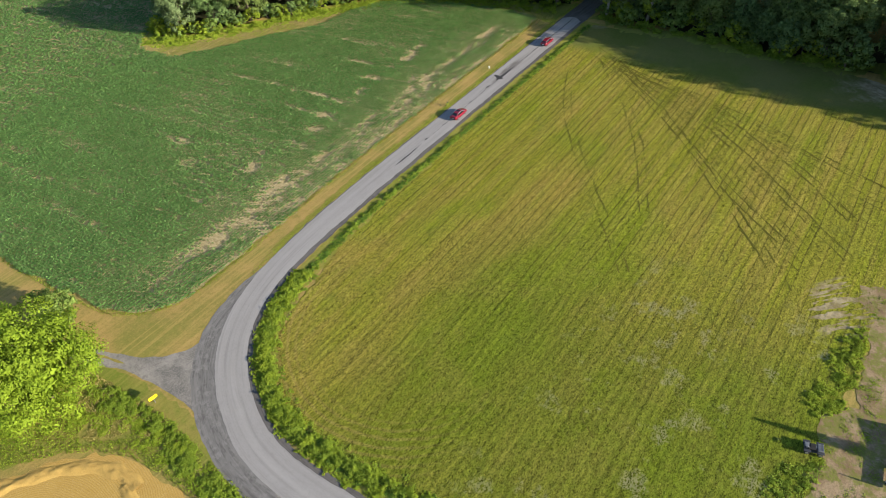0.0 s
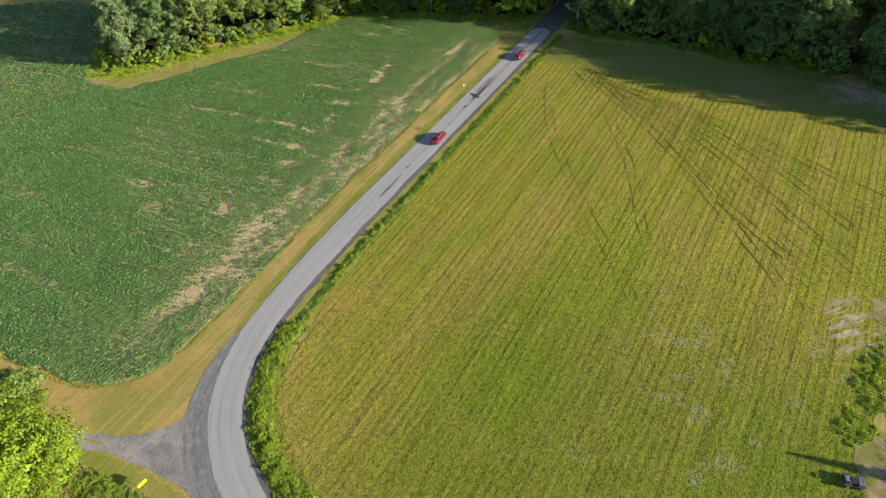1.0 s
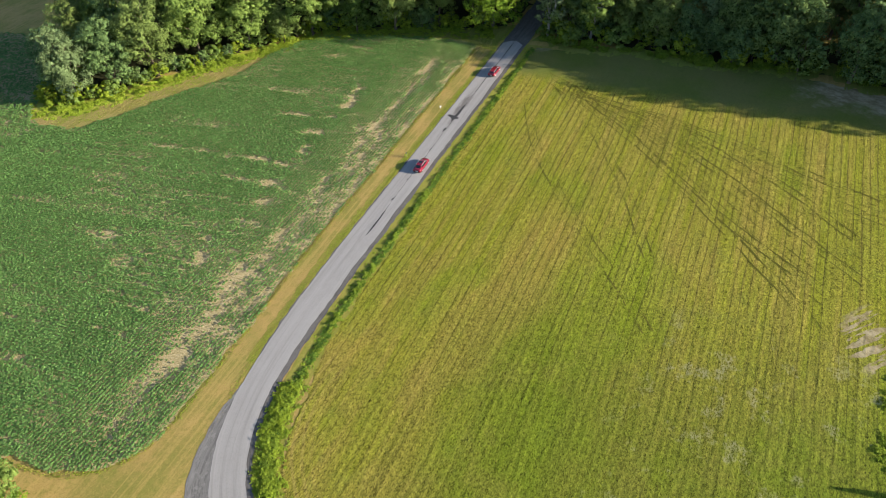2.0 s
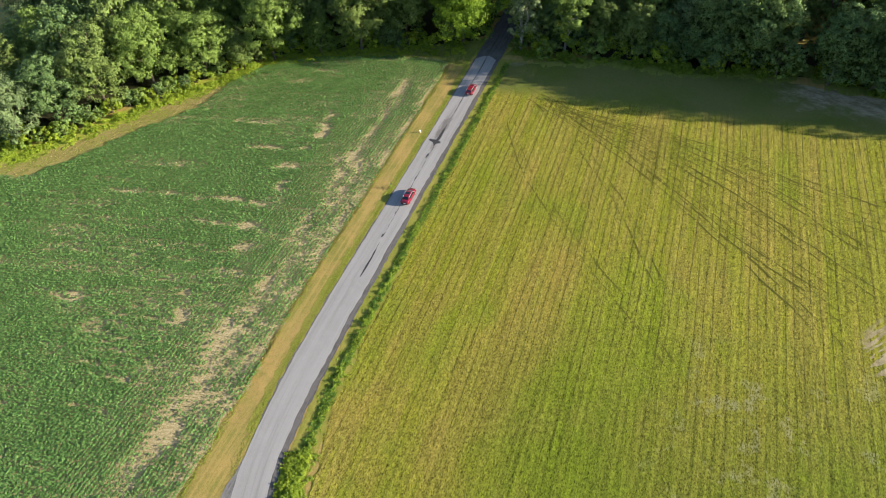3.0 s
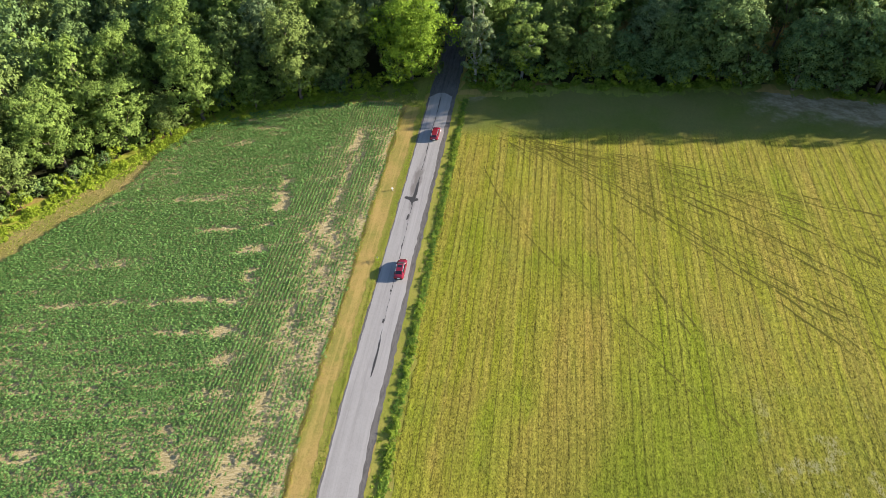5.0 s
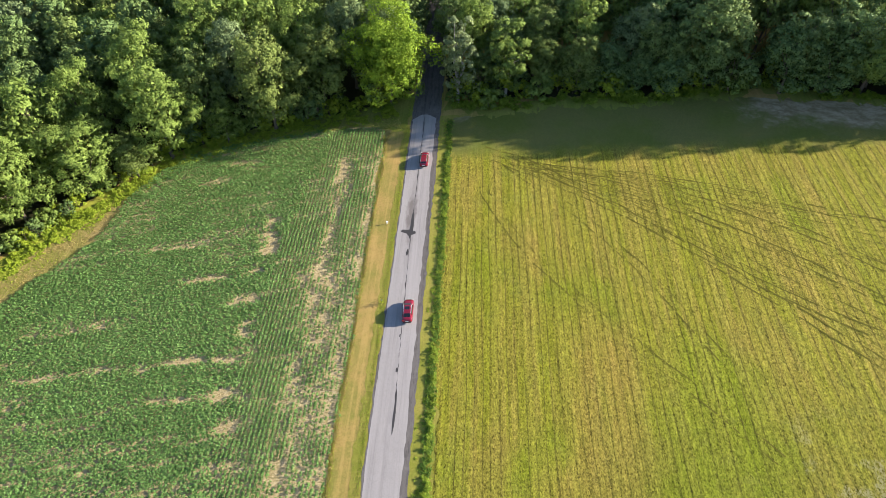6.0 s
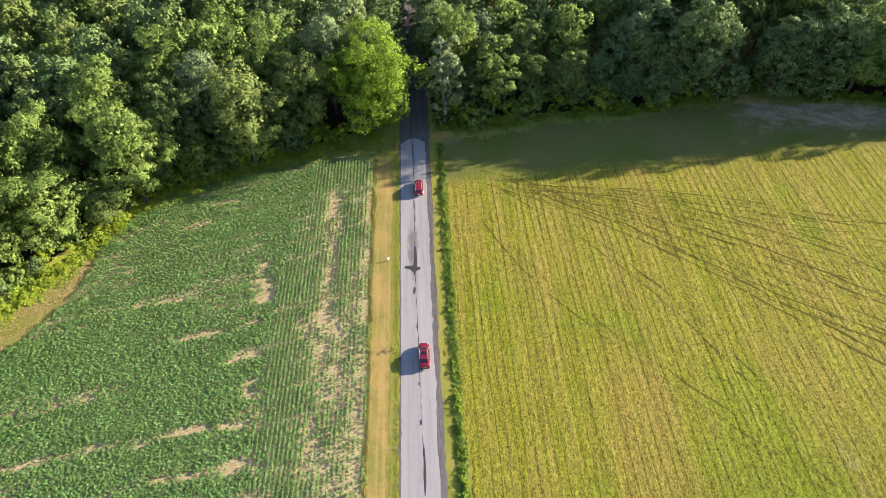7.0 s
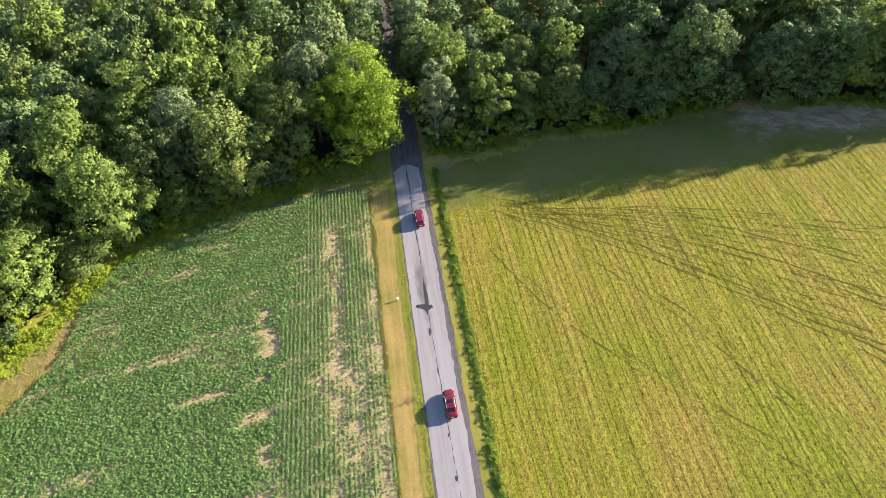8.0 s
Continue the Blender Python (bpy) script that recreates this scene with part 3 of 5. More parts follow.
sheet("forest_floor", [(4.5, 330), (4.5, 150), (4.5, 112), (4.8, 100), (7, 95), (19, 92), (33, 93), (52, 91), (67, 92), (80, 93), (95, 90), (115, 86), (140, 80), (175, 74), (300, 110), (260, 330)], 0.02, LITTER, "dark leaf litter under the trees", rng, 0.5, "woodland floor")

LEFT_EDGE = curve_through([(-142, 60), (-127, 38), (-116, 13.5), (-108, 11.5), (-98, 22), (-90, 34.5), (-81, 47), (-71, 60), (-63, 69.5), (-50, 77), (-35, 83.5), (-20, 87), (-8, 90)], 0.6)
RIGHT_EDGE = curve_through([(5.5, 91), (12, 89), (19, 87.5), (33, 89.4), (52, 89.2), (67, 90.4), (76, 91), (82, 95), (88, 91), (95, 88.4), (115, 84), (140, 78)], 0.6)
ribbon("wood_edge_grass", LEFT_EDGE, 2.0, -4.2, 0.025, LIME, "lush green grass along the foot of the wood", rng, 0.5, "grass")
ribbon("wood_edge_bank", LEFT_EDGE, -3.4, -12.0, 0.022, DRY_BANK, "tan and green rough grass between the wood and the crop", rng, 0.5, "grass")
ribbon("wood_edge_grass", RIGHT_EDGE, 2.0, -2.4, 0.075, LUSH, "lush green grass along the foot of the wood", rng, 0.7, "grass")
sheet("bank_grass", [(-10, -78.0), (-2, -74.9), (5, -73.6), (11.2, -72.9), (18.8, -73.5), (28, -75.2), (36, -76.4), (50, -76.6), (56, -82), (40, -83), (27, -81.6), (20, -82), (14, -82.8), (8, -85.4), (3, -90), (-2, -96), (-14, -100)], 0.024, BANK, "rough tan and green grass bank beside the driveway", rng, 0.3, "grass")
sheet("ditch_grass", [tuple(p) for p in (ROAD_LINE + sides(ROAD_LINE) * -3.9)[60:-170:6]] + [tuple(p) for p in (ROAD_LINE + sides(ROAD_LINE) * -8.9)[60:-170:6]][::-1], 0.022, DITCH, "yellow-green grass of the roadside ditch", rng, 0.15, "grass")
# a darker green sheet over the tan ground colours in the wood's shade
sheet("bank_grass", [(-45, 78.5), (-30, 80.6), (-16, 82.0), (-9.0, 81.0), (-3.6, 80.5), (-3.5, 95), (-10, 92), (-20, 89), (-36, 85), (-48, 79.5)], 0.026, LUSH, "green grass between the crop and the wood, darker in colour for the shade there", rng, 0.4, "grass")

along_y = ROAD_LINE[:, 1]
ribbon("verge_green", ROAD_LINE[(along_y > -38) & (along_y < 82)], 4.75, 2.7, 0.018, DITCH, "greener mown grass strip along the asphalt", rng, 0.16, "grass")
bend = np.clip((-30 - along_y) / 20, 0, 1)
ribbon("road_edge", ROAD_LINE, 3.05 - 0.45 * bend, -4.15 + 0.4 * bend, 0.034, EDGE, "dark cracked asphalt edge of the country road", rng, 0.085)
# the sunlit stretch, which alone gets the pale asphalt colour
lit = ROAD_LINE[along_y < 86.6]
ease = np.clip((-25 - lit[:, 1]) / 15, 0, 1)
worn = (wavering(len(lit), rng, 0.06, 2) + wavering(len(lit), rng, 0.07, 14)) * (1 - 0.45 * ease)
# the pale road stops in a ragged tongue at the wood; dark asphalt beyond paints the shade
tongue = np.sqrt(np.clip((86.6 - lit[:, 1]) / 2.6, 0.02, 1)) + wavering(len(lit), rng, 0.12, 2) * (lit[:, 1] > 83)
ribbon("road", lit, 2.75 * tongue, (-3.1 + 0.25 * ease + worn) * np.clip(tongue * 1.15, 0, 1), 0.042, ROAD, "pale grey worn asphalt country road", rng, 0.035)
# the dark apron where turning wheels wear the driveway's mouth
apron = curve_through([(1.9, -40), (1.9, -46), (2.2, -50.5), (4.2, -58), (8.4, -64.0), (14.0, -68.8), (20.5, -72.2), (28, -74.5), (36, -75.2), (44, -75)], 0.6)
ribbon("road_apron", apron, 0.1 + 2.0 * np.sin(np.linspace(0.0, np.pi, len(apron))) ** 1.3, -2.6, 0.027, APRON, "dark mottled asphalt apron with tyre-scuffed streaks", rng, 0.07)


# tar on the road: the long seam and poured patches
seam = ROAD_LINE[(along_y < 86) & (along_y > -1.8)]
seam = seam + np.column_stack([np.interp(seam[:, 1], [-2, 6, 40, 86], [0.95, 0.75, 0.1, 0.1]), 0 * seam[:, 1]])
ribbon("road_seam", seam, 0.045, -0.045, 0.046, TAR, "thin tarred seam along the road", rng, 0.05)


def tar_patch(points):
    sheet("tar_patch", points, 0.050, TAR, "black poured tar patch on the asphalt", rng, 0.02, "tar patch", True)


tar_patch([(0.72, -2.3), (0.85, -2.2), (0.98, -0.6), (1.0, 1.2), (0.95, 3.2), (0.85, 5.2), (0.72, 6.6), (0.66, 5.2), (0.64, 3.0), (0.58, 1.0), (0.62, -0.8)])
tar_patch([(-0.2, 41.9), (0.1, 43.1), (1.1, 43.6), (0.9, 44.3), (0.35, 44.3), (0.45, 46.0), (0.3, 49.5), (0.0, 50.5), (-0.2, 49), (-0.25, 46), (-0.4, 44.7), (-2.0, 44.8), (-2.2, 44.2), (-0.9, 43.6), (-0.4, 42.8)])
tar_patch([(-0.45, 37.3), (-0.2, 37.2), (0.0, 38.2), (-0.1, 39.0), (-0.35, 39.1), (-0.5, 38.2)])
tar_patch([(0.2, 9.6), (0.45, 9.5), (0.6, 10.0), (0.45, 10.5), (0.2, 10.4)])
tar_patch([(0.1, 17), (0.3, 16.9), (0.35, 17.6), (0.15, 17.7)])


# tyre tracks in the hay, flat strips coloured as the ruts' shade: a fan that opens from the field's gate by the road
def tyre_track(points, gauge=1.9, width=0.07, broken=0.15):
    line = curve_through(points, 0.7)
    line = line + sides(line) * wavering(len(line), rng, 0.10, 5)[:, None]
    s = sides(line)
    v, f = [], []
    for off in (-gauge / 2, gauge / 2):
        faint = wavering(len(line), rng, 0.35, 9) + 0.75
        for i in range(len(line) - 1):
            if rng.random() < broken or faint[i] < 0.45:
                continue
            w = width * min(faint[i], 1.3)
            q = [line[i] + s[i] * (off + w), line[i] + s[i] * (off - w), line[i + 1] + s[i + 1] * (off - w), line[i + 1] + s[i + 1] * (off + w)]
            f.append(range(len(v), len(v) + 4))
            v += [(x, y, float(g(x, y)) + 0.09) for x, y in q]
    tagged(new("tyre_track", np_mesh("tyre_track", v, np.array([list(k) for k in f]), TRACK_SHADE)), "pair of tyre tracks across the hay field, coloured dark for the shade in their ruts", "tyre track", kind="structure")


for track in ([(15, 71.5), (24.8, 65.8), (39.9, 53.2), (55.1, 38.1), (74.5, 18.2), (86, 5)], [(17, 68), (24, 63.7), (44, 48.9), (56.9, 37.2), (69.7, 26.1), (82.6, 17)], [(23.3, 65.1), (45.5, 55.8), (67.1, 40.8), (83.9, 26.5), (93, 19)],
              [(24, 65.4), (53.5, 57.3), (75.9, 43.6), (91, 31)], [(26, 64.7), (58.9, 57.5), (94.5, 43.5)]):
    tyre_track(track, width=0.135, broken=0.08)
for track in ([(15.2, 58), (16.5, 53), (24.3, 37.6), (37.3, 20.4), (51.5, 4.3), (60, -6)], [(20, 66), (36, 47), (47, 30), (56, 12)], [(66.8, -33), (67.0, -38), (70.5, -41)]):
    tyre_track(track, width=0.10, broken=0.2)
# lesser passes between them
for k in range(10):
    f = (k + 0.5) / 10
    tyre_track([(21 + 4 * f, 66.5 + 0.8 * f), (46 + 7 * f, 48 + 11 * f), (68 + 10 * f, 27 + 24 * f), (86 + 16 * f, 10 + 36 * f)], width=0.07, broken=0.2)


def straw_ridge(points, width, height, seed):
    """A windrow of loose straw heaped on the stubble."""
    r = np.random.default_rng(seed)
    line = curve_through(points, 0.3)
    s, n, m = sides(line), len(line), 9
    w = width * (1 + wavering(n, r, 0.2, 5))
    p, z = [], []
    for j in np.linspace(-1, 1, m):
        q = line + s * (j * w)[:, None] * 0.5
        p.append(q)
        z.append(g(q[:, 0], q[:, 1]) + 0.02 + height * (1 - j * j) * (0.85 + wavering(n, r, 0.2, 3)))
    v = np.column_stack([np.concatenate(p), np.concatenate(z)])
    i, j = np.meshgrid(np.arange(n - 1), np.arange(m - 1))
    a = (j * n + i).ravel()
    heap = tagged(new("straw_windrow", np_mesh("straw_windrow", v, np.stack([a, a + 1, a + n + 1, a + n], 1), STRAW, True)), "heaped golden windrow of loose straw", "straw", "straw on the stubble")
    k = 24 * n
    at = v[r.integers(0, len(v), k)] + r.normal(0, 1, (k, 3)) * [0.35, 0.35, 0.03]
    lv, lf = leaves(at, r.normal(0, 0.16, (k, 3)) + [0.1, 0, 1.0], r.uniform(0.10, 0.30, k), r, 0.10)
    ob = new("loose_straw", np_mesh("loose_stalks", lv, lf, STRAW))
    ob.parent = heap
    tagged(ob, kind="stuff")


straw_ridge([(-3, -104), (2.0, -97), (5.5, -92), (10, -88), (15, -86), (19, -86)], 2.6, 0.30, 1)
straw_ridge([(17, -87), (21, -88), (25, -91), (29, -93)], 2.0, 0.26, 2)
straw_ridge([(10, -97), (16, -94), (21, -93)], 1.5, 0.22, 3)


# ---- plants ----
# thin and bare spots of the crop: centre, half length along the rows, half width
BARE_NEAR = [(-28.1, -21.3, 2.9, 4.0), (-42.8, -28.3, 3.8, 1.7), (-31.4, -16.0, 1.7, 1.2), (-17.5, -22.0, 3.3, 4.8), (-15.3, -33.0, 2.2, 4.4), (-15.1, -42.0, 2.2, 3.2), (-16.0, -10.5, 2.0, 3.8), (-29.2, -36.4, 1.5, 0.8),
             (-28.0, -43.3, 1.0, 1.4), (-15.0, -47.5, 1.8, 1.6), (-55, -23, 6.5, 1.3), (-31, 12.7, 3.4, 1.1), (-38.4, 12.0, 10.5, 0.8), (-29.8, 5.3, 3.0, 1.3), (-33.8, 4.4, 7.0, 0.8), (-29.3, 18.9, 1.5, 2.3), (-26.9, -0.9, 2.6, 1.5), (-58, 9.0, 10, 0.6)]
BARE_FAR = [(-31.6, 26.0, 3.0, 1.1), (-18.0, 33.9, 1.5, 3.2), (-29.6, 42.0, 1.9, 4.2), (-17.5, 54.7, 0.9, 7.0), (-17.6, 65.0, 0.9, 6.5), (-37, 32.3, 9.0, 0.7), (-15.9, 19.3, 2.4, 3.2), (-50, 40.7, 9.0, 0.6), (-9.9, 1.1, 1.0, 4.4), (-9.9, 21.7, 0.8, 5.5),
            (-20.4, 31.4, 1.0, 2.6), (-14.5, 30.8, 1.0, 2.8), (-9.9, 35.0, 0.6, 5.0), (-47, 62, 4.0, 1.2), (-43.8, 68.5, 4.5, 0.9), (-30.5, 48.2, 1.8, 1.2), (-100, 8, 5, 2.0), (-17.4, 45.0, 0.8, 6.0), (-17.0, 8.0, 1.3, 5.0), (-17.3, 24.5, 1.1, 6.0), (-9.9, 11.5, 0.9, 6.0), (-13.6, 18.0, 0.7, 6.0)]


def end_rows(y):
    """Where the end rows along the road meet the rows across."""
    return -27.2 + 4.6 * np.clip((y - 42) / 30, 0, 1) + 0.4 * np.sin(y * 0.4)


def thinness(x, y):
    """0 in full crop, 1 where the soil is bare."""
    c, s = math.cos(0.17), math.sin(0.17)
    u, v = x * c + y * s, y * c - x * s
    head = x > end_rows(y)
    streaky = np.where(head, field_noise(x * 2.2, y * 0.5, 1.4, 5), field_noise(u * 0.35, v * 2.0, 1.4, 5))
    ragged = 0.55 * streaky + 0.35 * field_noise(x, y, 2.6, 6) + 0.45 * field_noise(x, y, 0.7, 7)
    t = np.zeros(x.shape)
    for cx, cy, a, b in BARE_NEAR + BARE_FAR:
        du, dv = (x - cx) * c + (y - cy) * s, (y - cy) * c - (x - cx) * s
        t = np.maximum(t, np.clip((2.6 - np.hypot(du / a, dv / b) - 1.95 * ragged) * 0.95, 0, 0.6 if cx < -40 else 0.93 if a * b > 5 else 0.8))
    strip = np.exp(-((x + 15.5) / 4.6) ** 2) * np.clip((78 - y) / 12, 0, 1)
    t = np.maximum(t, strip * np.clip(field_noise(x * 1.6, y * 0.25, 2.4, 8) * 2.2 - 0.90, 0, 0.62))
    weak = np.clip((x + 20.5) / 3.0, 0, 1) * np.clip((46 - y) / 30, 0.12, 1) * np.clip((y + 62) / 20, 0, 1)
    t = np.maximum(t, weak * np.clip(0.95 * field_noise(x * 1.3, y * 0.7, 2.2, 14) + 0.45 * field_noise(x, y, 0.6, 15) - 0.43, 0, 0.48))
    edge = np.exp(-((x + 9.6) / 0.9) ** 2) * (y > -30)
    t = np.maximum(t, edge * np.clip(field_noise(x, y * 0.4, 2.0, 12) * 1.8 - 0.7, 0, 0.85))
    t = np.maximum(t, np.clip(field_noise(u * 0.05, v, 0.64, 16) * field_noise(u * 0.5, v * 0.5, 7.0, 17) * 3.4 - 1.25, 0, 0.3))
    return np.maximum(t, np.clip(field_noise(u * 0.12, v, 1.6, 9) * 1.8 - 1.25, 0, 0.36))


def soybean_crop():
    """The whole stand of soybean plants, row by row."""
    r = np.random.default_rng(21)
    # end rows along the road
    x, y = np.meshgrid(np.arange(-28.0, -6.0, 0.76), np.arange(-70, 81, 0.27), indexing="ij")
    x, y = x.ravel(), y.ravel()
    head = x > end_rows(y)
    a = np.column_stack([x, y])[head] + r.normal(0, 1, (head.sum(), 2)) * [0.035, 0.09]
    # the rest of the field in rows across
    u, v = np.meshgrid(np.arange(-235, 40, 0.38), np.arange(-115, 125, 0.64), indexing="ij")
    u, v = u.ravel(), v.ravel()
    c, s = math.cos(0.17), math.sin(0.17)
    x, y = u * c - v * s, u * s + v * c
    keep = (x <= end_rows(y)) & (y > -90) & (y < 90)
    keep &= r.random(len(x)) > np.clip((-x - 100) / 60, 0, 0.5)
    b = np.column_stack([x, y])[keep] + r.normal(0, 0.09, (keep.sum(), 2))
    p = np.concatenate([a, b])
    row = np.concatenate([np.ones(len(a)), np.zeros(len(b))])
    ok = inside(p[:, 0], p[:, 1], CROP_LINE)
    p, row = p[ok], row[ok]
    t = thinness(p[:, 0], p[:, 1])
    ok = r.random(len(p)) > t * 1.1
    p, row, t = p[ok], row[ok], t[ok]
    n, k = len(p), 9
    far = np.clip((-p[:, 0] - 60) / 80, 0, 1)
    h = (0.58 - 0.25 * t) * r.uniform(0.72, 1.2, n)
    spread = np.where(row > 0, 0.26, 0.33) * (1 - 0.35 * t) * r.uniform(0.85, 1.15, n)
    big = np.where(row > 0, 0.17, 0.205) * (1 + 0.35 * far) * (1 - 0.3 * t)
    pp, hh, ss, bb = np.repeat(p, k, 0), np.repeat(h, k), np.repeat(spread, k), np.repeat(big, k)
    a = r.uniform(0, 2 * np.pi, n * k)
    d = np.sqrt(r.random(n * k)) * ss * 1.1
    z = hh * (1.0 - 0.30 * (d / (ss * 1.1)) ** 2) * r.uniform(0.82, 1.04, n * k)
    x, y = pp[:, 0] + d * np.cos(a), pp[:, 1] + d * np.sin(a)
    c = np.column_stack([x, y, g(x, y) + z])
    nrm = np.column_stack([np.cos(a) * 0.28, np.sin(a) * 0.28, np.full(n * k, 1.2)]) + r.normal(0, 0.19, (n * k, 3))
    v, f = leaves(c, nrm, bb * r.uniform(0.8, 1.2, n * k), r)
    tagged(new("soybean_crop", np_mesh("soybean_crop", v, f, CROP)), "dense green soybean plants in rows with thin spots", "crop", kind="stuff")


soybean_crop()


def blades(name, x, y, h, w, material, label, r, per=2):
    """Upright tufts of grass at x, y."""
    n = len(x)
    a = r.uniform(0, np.pi, n * per)
    x, y, h, w = (np.repeat(q, per) for q in (x, y, h, w))
    x, y = x + r.normal(0, 0.07, n * per), y + r.normal(0, 0.07, n * per)
    dx, dy = np.cos(a) * w, np.sin(a) * w
    lx, ly = r.normal(0, 0.45, n * per) * h, r.normal(0, 0.45, n * per) * h
    z = g(x, y) + 0.02
    v = np.stack([np.column_stack([x - dx, y - dy, z]), np.column_stack([x + dx, y + dy, z]), np.column_stack([x + lx + dx * 0.6, y + ly + dy * 0.6, z + h]), np.column_stack([x + lx - dx * 0.6, y + ly - dy * 0.6, z + h * 0.9])], 1).reshape(-1, 3)
    return tagged(new(name, np_mesh(name, v, np.arange(len(v)).reshape(-1, 4), material)), label, "grass", kind="stuff")


def hay_tufts():
    r = np.random.default_rng(31)
    n = 330000
    x, y = r.uniform(6, 135, n), r.uniform(-66, 89, n)
    # tufts stand in the swaths, and thin out between them
    swath = np.sin((x + 0.012 * y) * 2 * np.pi / 1.45)
    keep = inside(x, y, HAY_LINE) & (r.random(n) < 0.75 - 0.25 * swath) & (y < 72)
    x, y = x[keep][:45000], y[keep][:45000]
    h = 0.05 + 0.05 * r.random(len(x)) ** 2 * (0.5 + field_noise(x, y, 6, 3))
    blades("hay_tufts", x, y, h, r.uniform(0.06, 0.16, len(x)), TUFT, "short yellow-green hay stubble tufts", r, 1)


def verge_grass():
    r = np.random.default_rng(33)
    # long dry fringe along the crop, green fringe along the road, short turf between
    y = r.uniform(-30, 80, 5200)
    x = -8.65 + 0.5 * (field_noise(y, y * 0, 3.0, 71) - 0.5) + r.normal(0, 0.2, len(y)) + np.clip((-5 - y) / 25, 0, 1) * 0.9
    blades("dry_fringe", x, y, r.uniform(0.06, 0.2, len(y)), r.uniform(0.03, 0.07, len(y)), DRY, "tall dry grass fringe along the crop edge", r)
    n = 11000
    i = r.integers(0, len(ROAD_LINE) - 1, n)
    s = sides(ROAD_LINE)
    off = 3.2 + np.abs(r.normal(0, 0.6, n))
    p = ROAD_LINE[i] + s[i] * off[:, None] + r.uniform(-0.4, 0.4, (n, 1)) * np.stack([s[i][:, 1], -s[i][:, 0]], 1)
    p = p[(p[:, 1] < 95) & (p[:, 1] > -46)]
    blades("roadside_grass", p[:, 0], p[:, 1], r.uniform(0.04, 0.10, len(p)), r.uniform(0.025, 0.05, len(p)), WEED_LIME, "green grass fringe along the asphalt", r)
    n = 36000
    x, y = r.uniform(-26, 6, n), r.uniform(-78, 86, n)
    keep = ~inside(x, y, CROP_LINE) & (x < np.interp(y, [-72, -66, -58, -50, -40, -30, 90], [-12, -4, 1.0, 0.5, -1.3, -2.6, -3.3])) & (y > -73 - x * 0.25)
    x, y = x[keep], y[keep]
    blades("verge_turf", x, y, r.uniform(0.03, 0.07, len(x)), r.uniform(0.03, 0.08, len(x)), TURF, "short tan and green mown turf", r, 1)


def crop_margin():
    """Uncut grass that fringes the bean rows along the verge."""
    r = np.random.default_rng(35)
    line = curve_through(WEST, 0.25)
    i = r.integers(0, len(line), 5200)
    p = line[i] + sides(line)[i] * r.normal(0.25, 0.35, (5200, 1))
    blades("crop_margin", p[:, 0], p[:, 1], r.uniform(0.08, 0.22, len(p)), r.uniform(0.02, 0.05, len(p)), WEED_LIME, "uncut green grass along the bean rows", r)


hay_tufts()
verge_grass()
crop_margin()


def thicket(name, spots, material, label, seed, leaf=0.13, category="weeds"):
    """A tangle of leafy weeds: spots are x, y, radius, height; the tops rise and fall over the whole stand."""
    r = np.random.default_rng(seed)
    c, n, s = [], [], []
    for x, y, rad, h in spots:
        k = max(3, int(11 * rad * rad / 0.3))
        a, d = r.uniform(0, 2 * np.pi, k), 1.25 * rad * np.sqrt(r.random(k))
        px, py = x + d * np.cos(a), y + d * np.sin(a)
        top = h * (0.35 + 0.9 * field_noise(px, py, 1.3, seed + 300)) * r.uniform(0.75, 1.05, k)
        m = 8
        px, py, top = np.repeat(px, m) + r.normal(0, 0.13, k * m), np.repeat(py, m) + r.normal(0, 0.13, k * m), np.repeat(top, m)
        z = np.maximum(top * r.random(k * m) ** 0.4, 0.04)
        c.append(np.column_stack([px, py, g(px, py) + z]))
        n.append(r.normal(0, 0.55, (k * m, 3)) + [0.35, 0, 1.0])
        s.append(r.uniform(0.6, 1.4, k * m) * leaf)
    v, f = leaves(np.concatenate(c), np.concatenate(n), np.concatenate(s), r)
    return tagged(new(name, np_mesh(name, v, f, material)), label, category, kind="stuff")


def along(line, n, lo, hi, r, size, height):
    """Clump spots scattered along a line, between two distances to its left."""
    i = r.integers(0, len(line), n)
    s = sides(line)
    p = line[i] + s[i] * r.uniform(lo, hi, n)[:, None] + r.uniform(-0.4, 0.4, (n, 2))
    return [(x, y, r.uniform(*size), r.uniform(*height)) for x, y in p]


r = np.random.default_rng(41)
straight = ROAD_LINE[(along_y < 84) & (along_y > -44)]
curve = ROAD_LINE[(along_y <= -40) & (ROAD_LINE[:, 0] < 66)]
thicket("roadside_weeds", [w for w in along(straight, 620, -7.3, -6.5, r, (0.15, 0.34), (0.25, 0.7)) if field_noise(np.array(w[0]), np.array(w[1]), 2.6, 91) > 0.42], WEED, "line of leafy green weeds in the roadside ditch", 1, 0.12)
# low dark plants give the flat ditch its shade by colour
thicket("ditch_plants", along(straight, 1500, -7.2, -6.2, r, (0.15, 0.3), (0.08, 0.3)), DITCH_SHADE_LEAF, "green broad-leaved plants coloured dark for the roadside ditch's shade", 16, 0.11)
thicket("roadside_weeds", along(straight, 420, -7.6, -5.2, r, (0.12, 0.28), (0.04, 0.12)), WEED_LIME, "low pale green weeds at the asphalt's edge", 2, 0.11)
bend_spots = [w for w in along(curve, 1150, -7.4, -5.0, r, (0.3, 0.6), (0.15, 0.8)) if field_noise(np.array(w[0]), np.array(w[1]), 1.9, 92) > 0.24]
# the same shade-coloured plants round the bend
thicket("ditch_plants", along(curve, 380, -6.6, -5.0, r, (0.25, 0.45), (0.1, 0.35)), DITCH_SHADE_LEAF, "green broad-leaved plants coloured dark for the shade of the bend's ditch", 17, 0.12)
